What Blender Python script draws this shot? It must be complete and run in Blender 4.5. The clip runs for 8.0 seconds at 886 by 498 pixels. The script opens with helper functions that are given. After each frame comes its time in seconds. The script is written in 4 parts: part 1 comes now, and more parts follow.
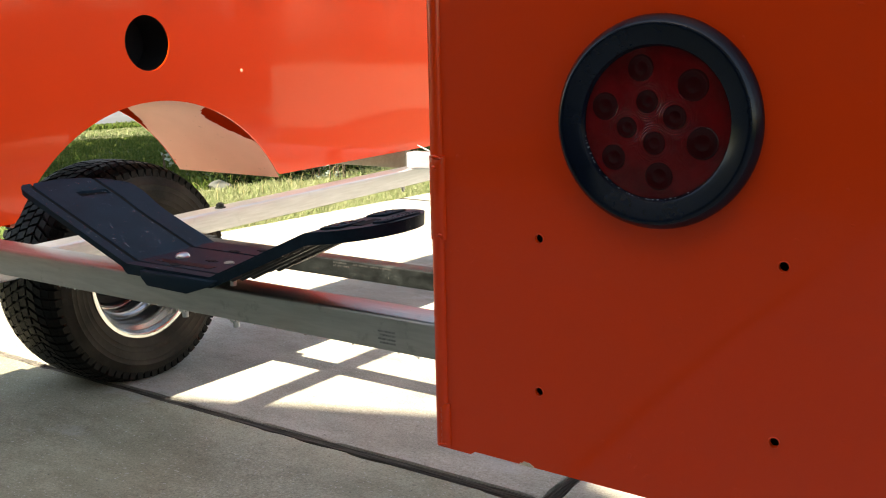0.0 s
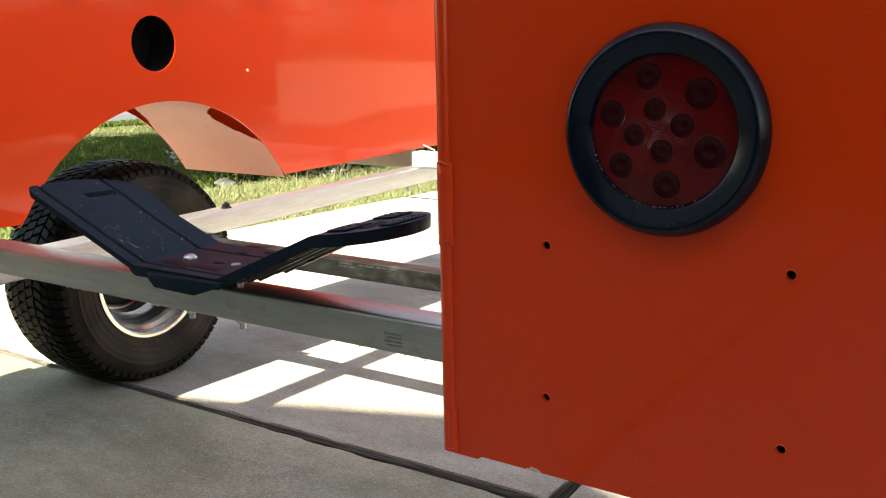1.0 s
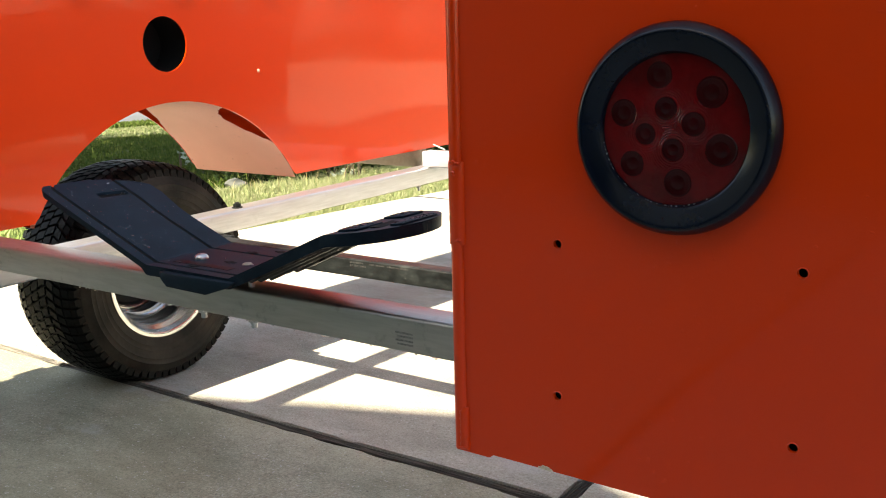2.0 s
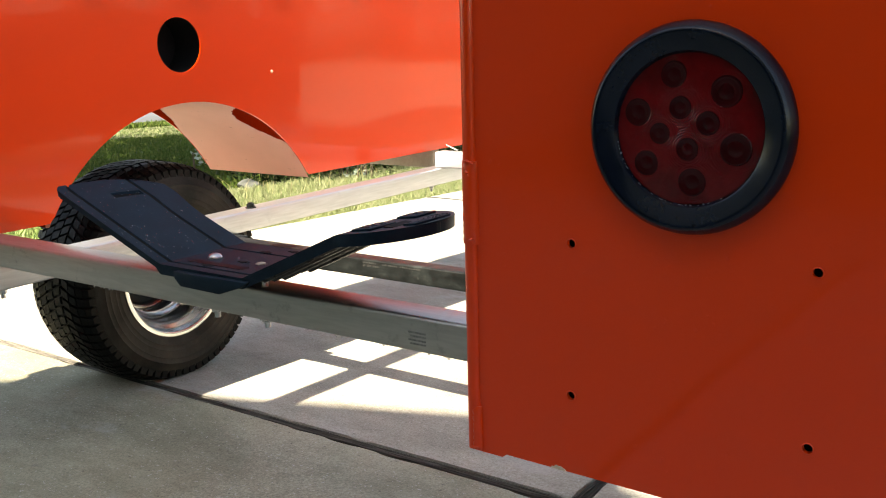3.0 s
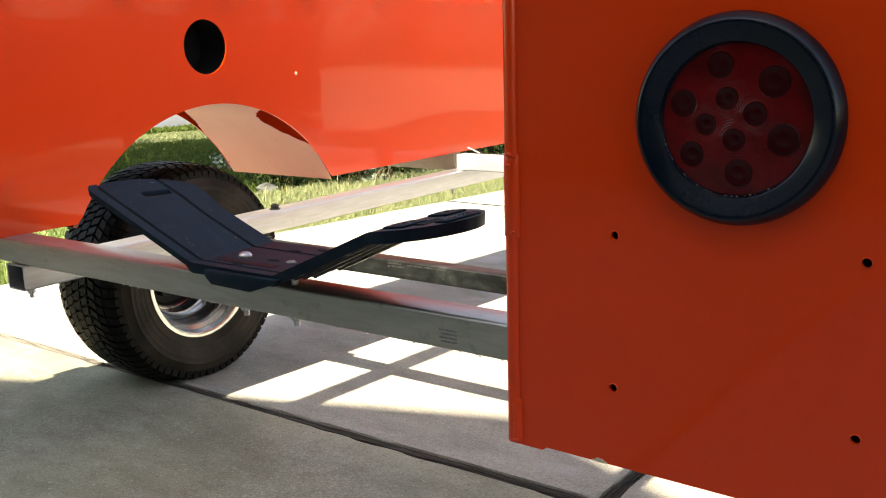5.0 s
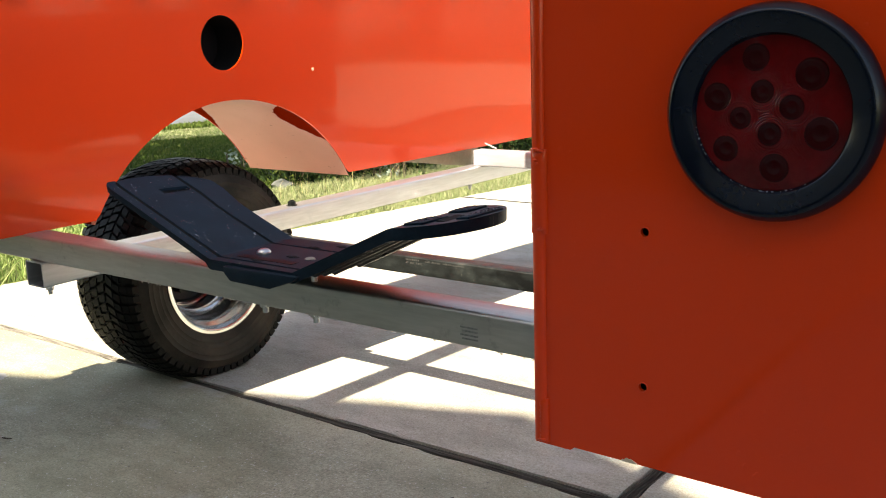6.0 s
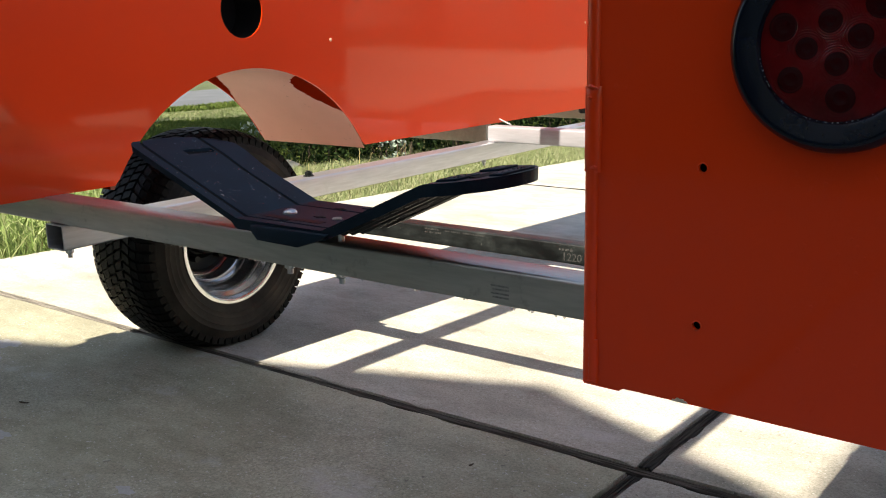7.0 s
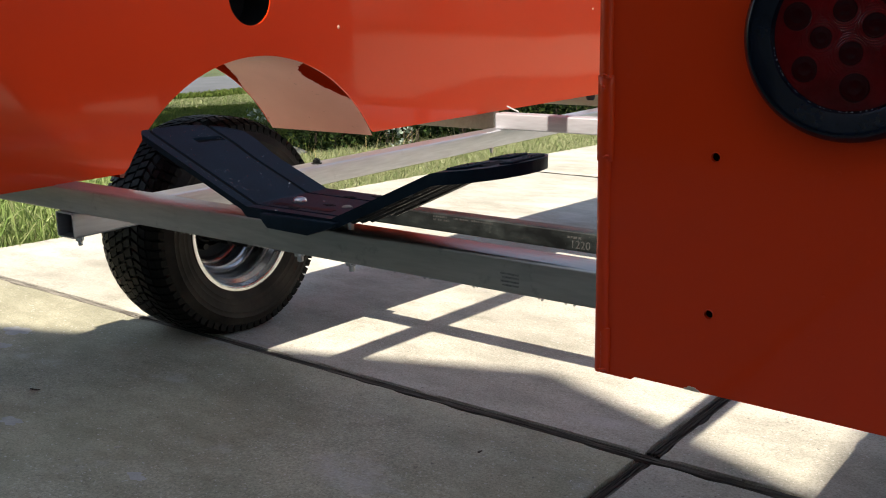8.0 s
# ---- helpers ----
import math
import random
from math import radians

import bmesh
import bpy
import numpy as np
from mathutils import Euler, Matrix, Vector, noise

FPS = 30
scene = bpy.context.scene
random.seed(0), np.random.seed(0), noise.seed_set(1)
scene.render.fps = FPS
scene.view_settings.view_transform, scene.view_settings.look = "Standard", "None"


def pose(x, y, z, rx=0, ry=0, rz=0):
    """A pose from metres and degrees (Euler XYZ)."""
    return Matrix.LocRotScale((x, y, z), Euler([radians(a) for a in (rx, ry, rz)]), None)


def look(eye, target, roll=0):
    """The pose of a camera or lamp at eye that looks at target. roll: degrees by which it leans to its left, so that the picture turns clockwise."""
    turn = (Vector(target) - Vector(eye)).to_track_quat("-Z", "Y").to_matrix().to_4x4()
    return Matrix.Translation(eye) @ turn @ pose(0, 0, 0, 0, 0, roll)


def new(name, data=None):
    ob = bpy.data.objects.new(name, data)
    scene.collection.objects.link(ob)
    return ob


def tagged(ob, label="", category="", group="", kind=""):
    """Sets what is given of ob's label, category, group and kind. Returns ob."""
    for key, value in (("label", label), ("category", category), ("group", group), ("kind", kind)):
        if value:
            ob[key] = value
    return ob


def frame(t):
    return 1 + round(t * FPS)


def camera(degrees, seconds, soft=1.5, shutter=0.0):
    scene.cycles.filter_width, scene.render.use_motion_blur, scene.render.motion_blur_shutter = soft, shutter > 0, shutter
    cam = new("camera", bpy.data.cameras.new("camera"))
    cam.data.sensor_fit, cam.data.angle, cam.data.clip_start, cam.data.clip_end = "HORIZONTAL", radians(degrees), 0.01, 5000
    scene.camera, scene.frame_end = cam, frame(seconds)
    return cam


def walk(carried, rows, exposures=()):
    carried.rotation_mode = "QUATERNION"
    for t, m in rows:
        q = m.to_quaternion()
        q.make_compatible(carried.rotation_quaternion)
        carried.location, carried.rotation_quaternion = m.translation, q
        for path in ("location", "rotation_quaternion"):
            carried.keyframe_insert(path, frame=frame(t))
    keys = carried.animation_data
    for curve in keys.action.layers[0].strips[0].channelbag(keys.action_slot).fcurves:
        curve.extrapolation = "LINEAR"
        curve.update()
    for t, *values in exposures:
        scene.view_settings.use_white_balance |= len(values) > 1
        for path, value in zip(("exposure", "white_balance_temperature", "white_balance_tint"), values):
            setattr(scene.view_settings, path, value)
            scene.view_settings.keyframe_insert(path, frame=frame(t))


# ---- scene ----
cam = camera(49.44, 8.0, 1.1)
PATH = [
    (0, look((0.3276, -0.6200, 0.8284), (-0.4848, 0.5985, 0.5041), -1.275)),
    (0.5, look((0.3300, -0.6188, 0.8330), (-0.4863, 0.5966, 0.5067), -1.173)),
    (1, look((0.3267, -0.6221, 0.8359), (-0.4915, 0.5915, 0.5075), -1.298)),
    (2.5, look((0.3270, -0.6251, 0.8359), (-0.5121, 0.5743, 0.5080), -1.574)),
    (3, look((0.3267, -0.6261, 0.8349), (-0.5201, 0.5681, 0.5081), -1.586)),
    (3.5, look((0.3271, -0.6230, 0.8340), (-0.5297, 0.5643, 0.5081), -1.684)),
    (4, look((0.3233, -0.6238, 0.8305), (-0.5403, 0.5591, 0.5064), -1.780)),
    (4.5, look((0.3175, -0.6442, 0.8277), (-0.5438, 0.5418, 0.5089), -1.583)),
    (6, look((0.2972, -0.6389, 0.8244), (-0.5858, 0.5298, 0.5014), -1.908)),
    (6.5, look((0.2841, -0.6552, 0.8208), (-0.5968, 0.5114, 0.4847), -1.733)),
    (7, look((0.2668, -0.6684, 0.7854), (-0.6141, 0.4970, 0.4450), -1.212)),
    (7.5, look((0.2587, -0.6826, 0.7855), (-0.6193, 0.4805, 0.4301), -1.160)),
    (8, look((0.2640, -0.6737, 0.7879), (-0.6216, 0.4822, 0.4277), -1.308)),
]
EXPOSURES = [(0.0, 2.07, 8600, 10), (1.0, 2.15, 8600, 10), (3.0, 2.13, 8600, 10), (4.5, 2.14, 8700, 10), (6.0, 2.06, 8600, 10), (6.5, 1.94, 8450, 10), (7.0, 1.46, 7800, 12), (7.4, 1.17, 7550, 13), (8.0, 1.17, 7550, 13)]
walk(cam, PATH, EXPOSURES)

# ---------------------------------------------------------------- light
SUN_FROM = Vector((0.03, -0.77, 1.0)).normalized()
world = bpy.data.worlds.new("sky")
scene.world = world
world.use_nodes = True
wn = world.node_tree.nodes
wl = world.node_tree.links
sky = wn.new("ShaderNodeTexSky")
sky.sky_type = "NISHITA"
sky.sun_disc = False
sky.sun_elevation = math.asin(SUN_FROM.z)
sky.sun_rotation = math.atan2(SUN_FROM.x, SUN_FROM.y)
wn["Background"].inputs["Strength"].default_value = 0.105
wl.new(sky.outputs["Color"], wn["Background"].inputs["Color"])
sun_data = bpy.data.lights.new("sun", "SUN")
sun_data.energy = 4.5
sun_data.angle = radians(0.53)
sun_data.color = (1.0, 0.985, 0.955)
sun = new("sun", sun_data)
sun.matrix_world = look(SUN_FROM * 20, (0, 0, 0))


# ---------------------------------------------------------------- materials
def material(name):
    m = bpy.data.materials.new(name)
    m.use_nodes = True
    return m, m.node_tree.nodes, m.node_tree.links, m.node_tree.nodes["Principled BSDF"]


def coords(nodes, links, scale=(1, 1, 1)):
    c = nodes.new("ShaderNodeTexCoord")
    g = nodes.new("ShaderNodeMapping")
    g.inputs["Scale"].default_value = scale
    links.new(c.outputs["Object"], g.inputs["Vector"])
    return g.outputs["Vector"]


def noise_tex(nodes, links, vec, scale, detail=4.0, rough=0.55):
    n = nodes.new("ShaderNodeTexNoise")
    n.inputs["Scale"].default_value = scale
    n.inputs["Detail"].default_value = detail
    n.inputs["Roughness"].default_value = rough
    links.new(vec, n.inputs["Vector"])
    return n.outputs["Fac"]


def ramp(nodes, links, fac, stops):
    r = nodes.new("ShaderNodeValToRGB")
    e = r.color_ramp.elements
    while len(e) < len(stops):
        e.new(0.5)
    for el, (p, c) in zip(e, stops):
        el.position = p
        el.color = (*c, 1) if len(c) == 3 else c
    links.new(fac, r.inputs["Fac"])
    return r.outputs["Color"]


def mix(nodes, links, a, b, fac, kind="MIX"):
    x = nodes.new("ShaderNodeMix")
    x.data_type = "RGBA"
    x.blend_type = kind
    for s, v in ((x.inputs[6], a), (x.inputs[7], b), (x.inputs[0], fac)):
        if isinstance(v, bpy.types.NodeSocket):
            links.new(v, s)
        elif isinstance(v, tuple):
            s.default_value = (*v, 1)
        else:
            s.default_value = v
    return x.outputs[2]


def bump(nodes, links, bsdf, height, strength, distance, after=None):
    b = nodes.new("ShaderNodeBump")
    b.inputs["Strength"].default_value = strength
    b.inputs["Distance"].default_value = distance
    links.new(height, b.inputs["Height"])
    if after is not None:
        links.new(after, b.inputs["Normal"])
    links.new(b.outputs["Normal"], bsdf.inputs["Normal"])
    return b.outputs["Normal"]


def surface(name, dark, light, scale, rough, metal=0.0, grain=None, stretch=(1, 1, 1), coat=0.0, relief=0.0, relief_scale=200.0, rough_var=0.1, shine=0.5, grime=0.0):
    """A worn surface: two scales of colour variation, varied gloss and fine relief."""
    m, n, l, b = material(name)
    v = coords(n, l, stretch)
    big = noise_tex(n, l, v, scale, 4)
    fine = noise_tex(n, l, v, grain or scale * 14, 3)
    col = ramp(n, l, big, [(0.3, dark), (0.7, light)])
    col = mix(n, l, col, ramp(n, l, fine, [(0.3, (0.72, 0.72, 0.72)), (0.7, (1, 1, 1))]), 0.6, "MULTIPLY")
    if grime:
        spots = ramp(n, l, noise_tex(n, l, coords(n, l), 26, 4, 0.7), [(0.60, (0, 0, 0)), (0.72, (grime, grime, grime))])
        col = mix(n, l, col, tuple(c * 0.35 for c in dark), spots)
    l.new(col, b.inputs["Base Color"])
    r = n.new("ShaderNodeMapRange")
    r.inputs["To Min"].default_value = max(rough - rough_var, 0.02)
    r.inputs["To Max"].default_value = rough + rough_var
    l.new(big, r.inputs["Value"])
    l.new(r.outputs["Result"], b.inputs["Roughness"])
    b.inputs["Metallic"].default_value = metal
    b.inputs["Coat Weight"].default_value = coat
    b.inputs["Coat Roughness"].default_value = 0.05
    b.inputs["Specular IOR Level"].default_value = min(shine, 0.25) if max(light) < 0.04 and shine == 0.5 else shine
    if relief:
        bump(n, l, b, noise_tex(n, l, v, relief_scale, 3), 1.0, relief)
    return m


def paint_material():
    m, n, l, b = material("orange_paint")
    v = coords(n, l)
    base = ramp(n, l, noise_tex(n, l, v, 1.3, 2), [(0.3, (0.74, 0.0430, 0.0050)), (0.7, (0.80, 0.0505, 0.0060))])
    l.new(base, b.inputs["Base Color"])
    b.inputs["Roughness"].default_value = 0.33
    b.inputs["Specular IOR Level"].default_value = 0.2
    b.inputs["Coat Weight"].default_value = 0.5
    b.inputs["Coat IOR"].default_value = 1.52
    b.inputs["Coat Roughness"].default_value = 0.05
    sag = bump(n, l, b, noise_tex(n, l, coords(n, l, (1, 1, 1.5)), 1.9, 0.4), 0.30, 0.011)
    dents = bump(n, l, b, noise_tex(n, l, coords(n, l, (1, 0.7, 1.6)), 4.2, 0.6), 0.30, 0.0022, sag)
    nibs = ramp(n, l, noise_tex(n, l, v, 230, 0), [(0.80, (0, 0, 0)), (0.86, (1, 1, 1))])
    dents = bump(n, l, b, nibs, 0.5, 0.0004, dents)
    bump(n, l, b, noise_tex(n, l, v, 260, 2), 0.25, 0.0004, dents)
    l.new(dents, b.inputs["Coat Normal"])
    return m


PAINT = paint_material()


def primer_material():
    """Tan primer; orange overspray near the two rims of the wheel well."""
    m, n, l, b = material("tan_primer")
    v = coords(n, l)
    col = ramp(n, l, noise_tex(n, l, v, 5, 4), [(0.3, (0.75, 0.435, 0.345)), (0.7, (0.83, 0.50, 0.405))])
    spots = ramp(n, l, noise_tex(n, l, v, 60, 4, 0.7), [(0.66, (1, 1, 1)), (0.74, (0.45, 0.36, 0.30))])
    col = mix(n, l, col, spots, 0.8, "MULTIPLY")
    sep = n.new("ShaderNodeSeparateXYZ")
    l.new(v, sep.inputs[0])

    def calc(op, a, c):
        k = n.new("ShaderNodeMath")
        k.operation = op
        for s, val in zip(k.inputs, (a, c)):
            if isinstance(val, (int, float)):
                s.default_value = val
            else:
                l.new(val, s)
        return k.outputs[0]

    wob = calc("MULTIPLY", calc("SUBTRACT", noise_tex(n, l, v, 45, 4, 0.7), 0.5), 0.03)
    off = calc("DIVIDE", calc("SUBTRACT", sep.outputs["Y"], 1.125), 0.085)
    reach = calc("SUBTRACT", 1.0, calc("MULTIPLY", off, off))
    edge = calc("SUBTRACT", SIDE_X, calc("MULTIPLY", reach, 0.085))
    near = calc("GREATER_THAN", calc("ADD", sep.outputs["X"], wob), edge)
    far = calc("LESS_THAN", calc("ADD", sep.outputs["X"], wob), calc("SUBTRACT", -1.815, calc("MULTIPLY", calc("SUBTRACT", sep.outputs["Y"], 1.10), 0.55)))
    over = calc("MAXIMUM", near, far)
    col = mix(n, l, col, (0.36, 0.022, 0.006), over)
    l.new(col, b.inputs["Base Color"])
    b.inputs["Roughness"].default_value = 0.40
    bare = calc("SUBTRACT", 1.0, over)
    l.new(calc("MULTIPLY", bare, 0.25), b.inputs["Specular IOR Level"])
    l.new(calc("MULTIPLY", bare, 0.35), b.inputs["Metallic"])
    return m


SIDE_X, SIDE_Z = -1.468, 0.4735
PRIMER = primer_material()
ALUMINIUM = surface("mill_aluminium", (0.43, 0.44, 0.41), (0.60, 0.60, 0.56), 9, 0.36, 0.75, 160, (0.12, 1, 1), relief=0.0001, relief_scale=120, grime=0.45)
ALUMINIUM_LONG = surface("brushed_aluminium", (0.54, 0.55, 0.58), (0.63, 0.64, 0.67), 7, 0.36, 0.85, 160, (1, 0.08, 1), relief=0.00004, relief_scale=120, grime=0.12)
# Copy for the sunlit front tube: less metallic, so it shows pale.
ALUMINIUM_SUNLIT = surface("sunlit_aluminium", (0.42, 0.43, 0.46), (0.50, 0.51, 0.54), 9, 0.40, 0.45, 160, (0.1, 1, 1))
GALVANISED = surface("dull_galvanised", (0.30, 0.28, 0.22), (0.42, 0.39, 0.31), 6, 0.6, 0.3, 120)
STEEL_BLACK = surface("black_axle_paint", (0.003, 0.004, 0.004), (0.010, 0.012, 0.012), 14, 0.38, 0.0, 220, (0.4, 1, 1), relief=0.0005, relief_scale=300, shine=0.2)


def axle_material():
    """Thin black paint over mottled steel, with pale flecks where it has chipped."""
    m, n, l, b = material("chipped_black_paint")
    v = coords(n, l, (0.5, 1, 1))
    col = ramp(n, l, noise_tex(n, l, v, 34, 5, 0.7), [(0.38, (0.004, 0.0045, 0.0045)), (0.62, (0.016, 0.019, 0.0185)), (0.80, (0.045, 0.05, 0.047))])
    fleck = ramp(n, l, noise_tex(n, l, coords(n, l), 210, 3, 0.65), [(0.68, (0, 0, 0)), (0.75, (0.8, 0.8, 0.8))])
    col = mix(n, l, col, (0.15, 0.145, 0.13), fleck)
    l.new(col, b.inputs["Base Color"])
    b.inputs["Roughness"].default_value = 0.36
    b.inputs["Specular IOR Level"].default_value = 0.28
    bump(n, l, b, noise_tex(n, l, coords(n, l), 260, 4, 0.7), 0.8, 0.0006)
    return m


AXLE = axle_material()
ZINC = surface("zinc_plating", (0.5, 0.5, 0.5), (0.7, 0.7, 0.68), 60, 0.3, 1.0)
CHROME = surface("polished_rim", (0.66, 0.67, 0.68), (0.82, 0.82, 0.81), 10, 0.17, 0.95, 120, rough_var=0.07)
TREAD = surface("tread_rubber", (0.0018, 0.0018, 0.0018), (0.007, 0.0068, 0.0066), 40, 0.5, 0.0, 160, relief=0.0008, relief_scale=180, shine=0.12)
LUG = surface("lug_rubber", (0.004, 0.0036, 0.003), (0.015, 0.0125, 0.010), 30, 0.65, 0.0, 120, relief=0.0005, relief_scale=220, shine=0.15)
RUBBER = surface("tyre_rubber", (0.014, 0.0125, 0.0105), (0.058, 0.048, 0.037), 9, 0.7, 0.0, 90, relief=0.0008, relief_scale=150, shine=0.2)
GROMMET = surface("rubber_grommet", (0.0020, 0.0050, 0.0115), (0.0042, 0.0088, 0.0185), 20, 0.19, 0.0, 300, relief=0.00003, relief_scale=700, rough_var=0.04, shine=0.30)
PLASTIC = surface("black_plastic", (0.0050, 0.0140, 0.0235), (0.011, 0.0260, 0.0410), 18, 0.46, 0.0, 260, relief=0.0001, relief_scale=500, rough_var=0.08, shine=0.08)
# Black plastic lightened: light from below put into the ribs' colour.
RIB_PLASTIC = surface("lightened_rib_plastic", (0.03, 0.03, 0.03), (0.10, 0.095, 0.085), 40, 0.3, 0.0, 300, rough_var=0.08)
# Near-black colour painted as the shade inside holes, slots and grooves.
HOLE_SHADE = surface("painted_hole_shade", (0.006, 0.006, 0.006), (0.012, 0.012, 0.012), 20, 0.9)
WATER, _n, _l, _b = material("water_drop")
_b.inputs["Base Color"].default_value = (0.95, 0.98, 1.0, 1)
_b.inputs["Roughness"].default_value = 0.03
_b.inputs["Specular IOR Level"].default_value = 0.8
_b.inputs["Transmission Weight"].default_value = 0.75
_b.inputs["Coat Weight"].default_value = 1.0
_b.inputs["Coat Roughness"].default_value = 0.02
_b.inputs["IOR"].default_value = 1.33


def concrete_material(name, tone, warm=1.0, moss=0.55, rough_top=1.0):
    """Broom-finished concrete: patchy olive-grey weathering, pits, pale aggregate, pale splashes."""
    m, n, l, b = material(name)
    v = coords(n, l)
    k = lambda r, g, c: (r * tone, g * tone, c * tone * warm)
    big = ramp(n, l, noise_tex(n, l, v, 1.1, 5, 0.6), [(0.32, k(0.315, 0.305, 0.245)), (0.5, k(0.415, 0.40, 0.335)), (0.68, k(0.49, 0.475, 0.415))])
    cloud = ramp(n, l, noise_tex(n, l, coords(n, l, (1, 1.7, 1)), 5.0, 7, 0.68), [(0.32, (0.58, 0.59, 0.55)), (0.58, (1, 1, 1))])
    col = mix(n, l, big, cloud, 0.75, "MULTIPLY")
    olive = ramp(n, l, noise_tex(n, l, coords(n, l, (0.8, 1.3, 1)), 2.2, 5, 0.6), [(0.50, (0, 0, 0)), (0.66, (moss, moss, moss))])
    col = mix(n, l, col, k(0.25, 0.245, 0.19), olive)
    grit = ramp(n, l, noise_tex(n, l, v, 210, 3, 0.7), [(0.34, (0.42, 0.41, 0.39)), (0.56, (1, 1, 1))])
    col = mix(n, l, col, grit, 0.55, "MULTIPLY")
    bare = ramp(n, l, noise_tex(n, l, coords(n, l, (1, 1.2, 1)), 1.05, 4, 0.55), [(0.48, (0, 0, 0)), (0.62, (rough_top, rough_top, rough_top))])
    cell = n.new("ShaderNodeTexVoronoi")
    cell.inputs["Scale"].default_value = 240
    l.new(v, cell.inputs["Vector"])
    stone = ramp(n, l, cell.outputs["Color"], [(0.15, (0.66, 0.66, 0.68)), (0.6, (0.97, 0.97, 0.99)), (0.95, (1.3, 1.3, 1.32))])
    col = mix(n, l, col, mix(n, l, col, stone, 1.0, "MULTIPLY"), bare)
    pale = ramp(n, l, noise_tex(n, l, v, 150, 2), [(0.64, (0, 0, 0)), (0.72, (0.8, 0.8, 0.8))])
    col = mix(n, l, col, (0.56, 0.55, 0.52), pale)
    speck = ramp(n, l, noise_tex(n, l, v, 80, 2), [(0.69, (0, 0, 0)), (0.76, (0.7, 0.7, 0.7))])
    col = mix(n, l, col, (0.085, 0.08, 0.07), speck)
    stain = ramp(n, l, noise_tex(n, l, coords(n, l, (1, 1.4, 1)), 2.9, 6, 0.66), [(0.58, (0, 0, 0)), (0.70, (0.6, 0.6, 0.6))])
    col = mix(n, l, col, (0.47, 0.47, 0.46), stain)
    drip = ramp(n, l, noise_tex(n, l, coords(n, l, (1.6, 1, 1)), 14, 2), [(0.70, (0, 0, 0)), (0.78, (0.5, 0.5, 0.5))])
    col = mix(n, l, col, (0.19, 0.18, 0.15), drip)
    l.new(col, b.inputs["Base Color"])
    b.inputs["Roughness"].default_value = 0.85
    broom = noise_tex(n, l, coords(n, l, (1, 10, 1)), 45, 2)
    nb = bump(n, l, b, broom, 0.35, 0.0008)
    bump(n, l, b, noise_tex(n, l, v, 240, 3), 0.7, 0.0016, nb)
    return m


CONCRETE = concrete_material("broom_finished_concrete", 1.12, 1.03, 0.3, 0.45)
CONCRETE_OLD = concrete_material("weathered_concrete", 0.95, 0.87, 0.6, 0.6)
SIDING = surface("house_siding", (0.36, 0.34, 0.30), (0.46, 0.43, 0.38), 3, 0.8)
ROOFING = surface("roof_shingles", (0.05, 0.045, 0.04), (0.11, 0.10, 0.09), 20, 0.9)
SMUDGE = surface("grey_smudge", (0.16, 0.17, 0.17), (0.40, 0.41, 0.40), 300, 0.5, 0.6)
# Orange-painted rivet; the pale colour carries its highlight.
RIVET_HIGHLIT = surface("highlit_rivet_paint", (0.75, 0.35, 0.22), (0.85, 0.5, 0.35), 300, 0.3)
RED_REFLECTION = surface("painted_red_reflection", (0.006, 0.0009, 0.0016), (0.020, 0.0014, 0.0026), 140, 0.45, shine=0.1)
INK = surface("stencil_ink", (0.010, 0.011, 0.010), (0.065, 0.066, 0.062), 240, 0.7)
BARE = surface("bare_steel_chip", (0.50, 0.41, 0.29), (0.74, 0.64, 0.48), 160, 0.6)
JOINT = surface("joint_fibre", (0.018, 0.016, 0.015), (0.06, 0.054, 0.047), 40, 0.95, stretch=(0.25, 1, 1), relief=0.003, relief_scale=120)
STRIP_X = surface("weathered_fibre_strip", (0.035, 0.031, 0.028), (0.27, 0.25, 0.215), 170, 0.9, grain=420, stretch=(0.05, 1, 1), relief=0.004, relief_scale=150)
STRIP_PALE = surface("pale_fibre_strip", (0.10, 0.093, 0.080), (0.48, 0.45, 0.39), 170, 0.9, grain=420, stretch=(0.05, 1, 1), relief=0.004, relief_scale=150)
STRIP_Y = surface("weathered_fibre_strip_across", (0.030, 0.027, 0.025), (0.19, 0.175, 0.15), 170, 0.9, grain=420, stretch=(1, 0.05, 1), relief=0.004, relief_scale=150)
SPLASH = surface("dried_splash", (0.34, 0.345, 0.34), (0.48, 0.485, 0.47), 30, 0.9, grain=220)
RIM_GLINT = surface("pale_rim_glint", (0.10, 0.12, 0.14), (0.35, 0.38, 0.40), 300, 0.3)
SOIL = surface("lawn_soil", (0.03, 0.045, 0.012), (0.07, 0.09, 0.025), 2.0, 0.95, relief=0.01, relief_scale=40)
REFLECTED_LOT = surface("tan_reflected_lot", (0.30, 0.25, 0.16), (0.52, 0.45, 0.32), 0.8, 0.95, grain=60)
STONE = surface("pale_stone", (0.07, 0.08, 0.07), (0.15, 0.155, 0.14), 18, 0.85, relief=0.004, relief_scale=60)
ROAD = surface("asphalt", (0.065, 0.072, 0.078), (0.105, 0.112, 0.118), 2, 0.9)


def blade_material(name, a, b2, c):
    m, n, l, b = material(name)
    g = n.new("ShaderNodeNewGeometry")
    col = ramp(n, l, g.outputs["Random Per Island"], [(0.0, a), (0.5, b2), (1.0, c)])
    l.new(col, b.inputs["Base Color"])
    b.inputs["Roughness"].default_value = 0.75
    b.inputs["Specular IOR Level"].default_value = 0.06
    b.inputs["Subsurface Weight"].default_value = 0.0
    b.inputs["Transmission Weight"].default_value = 0.0
    return m


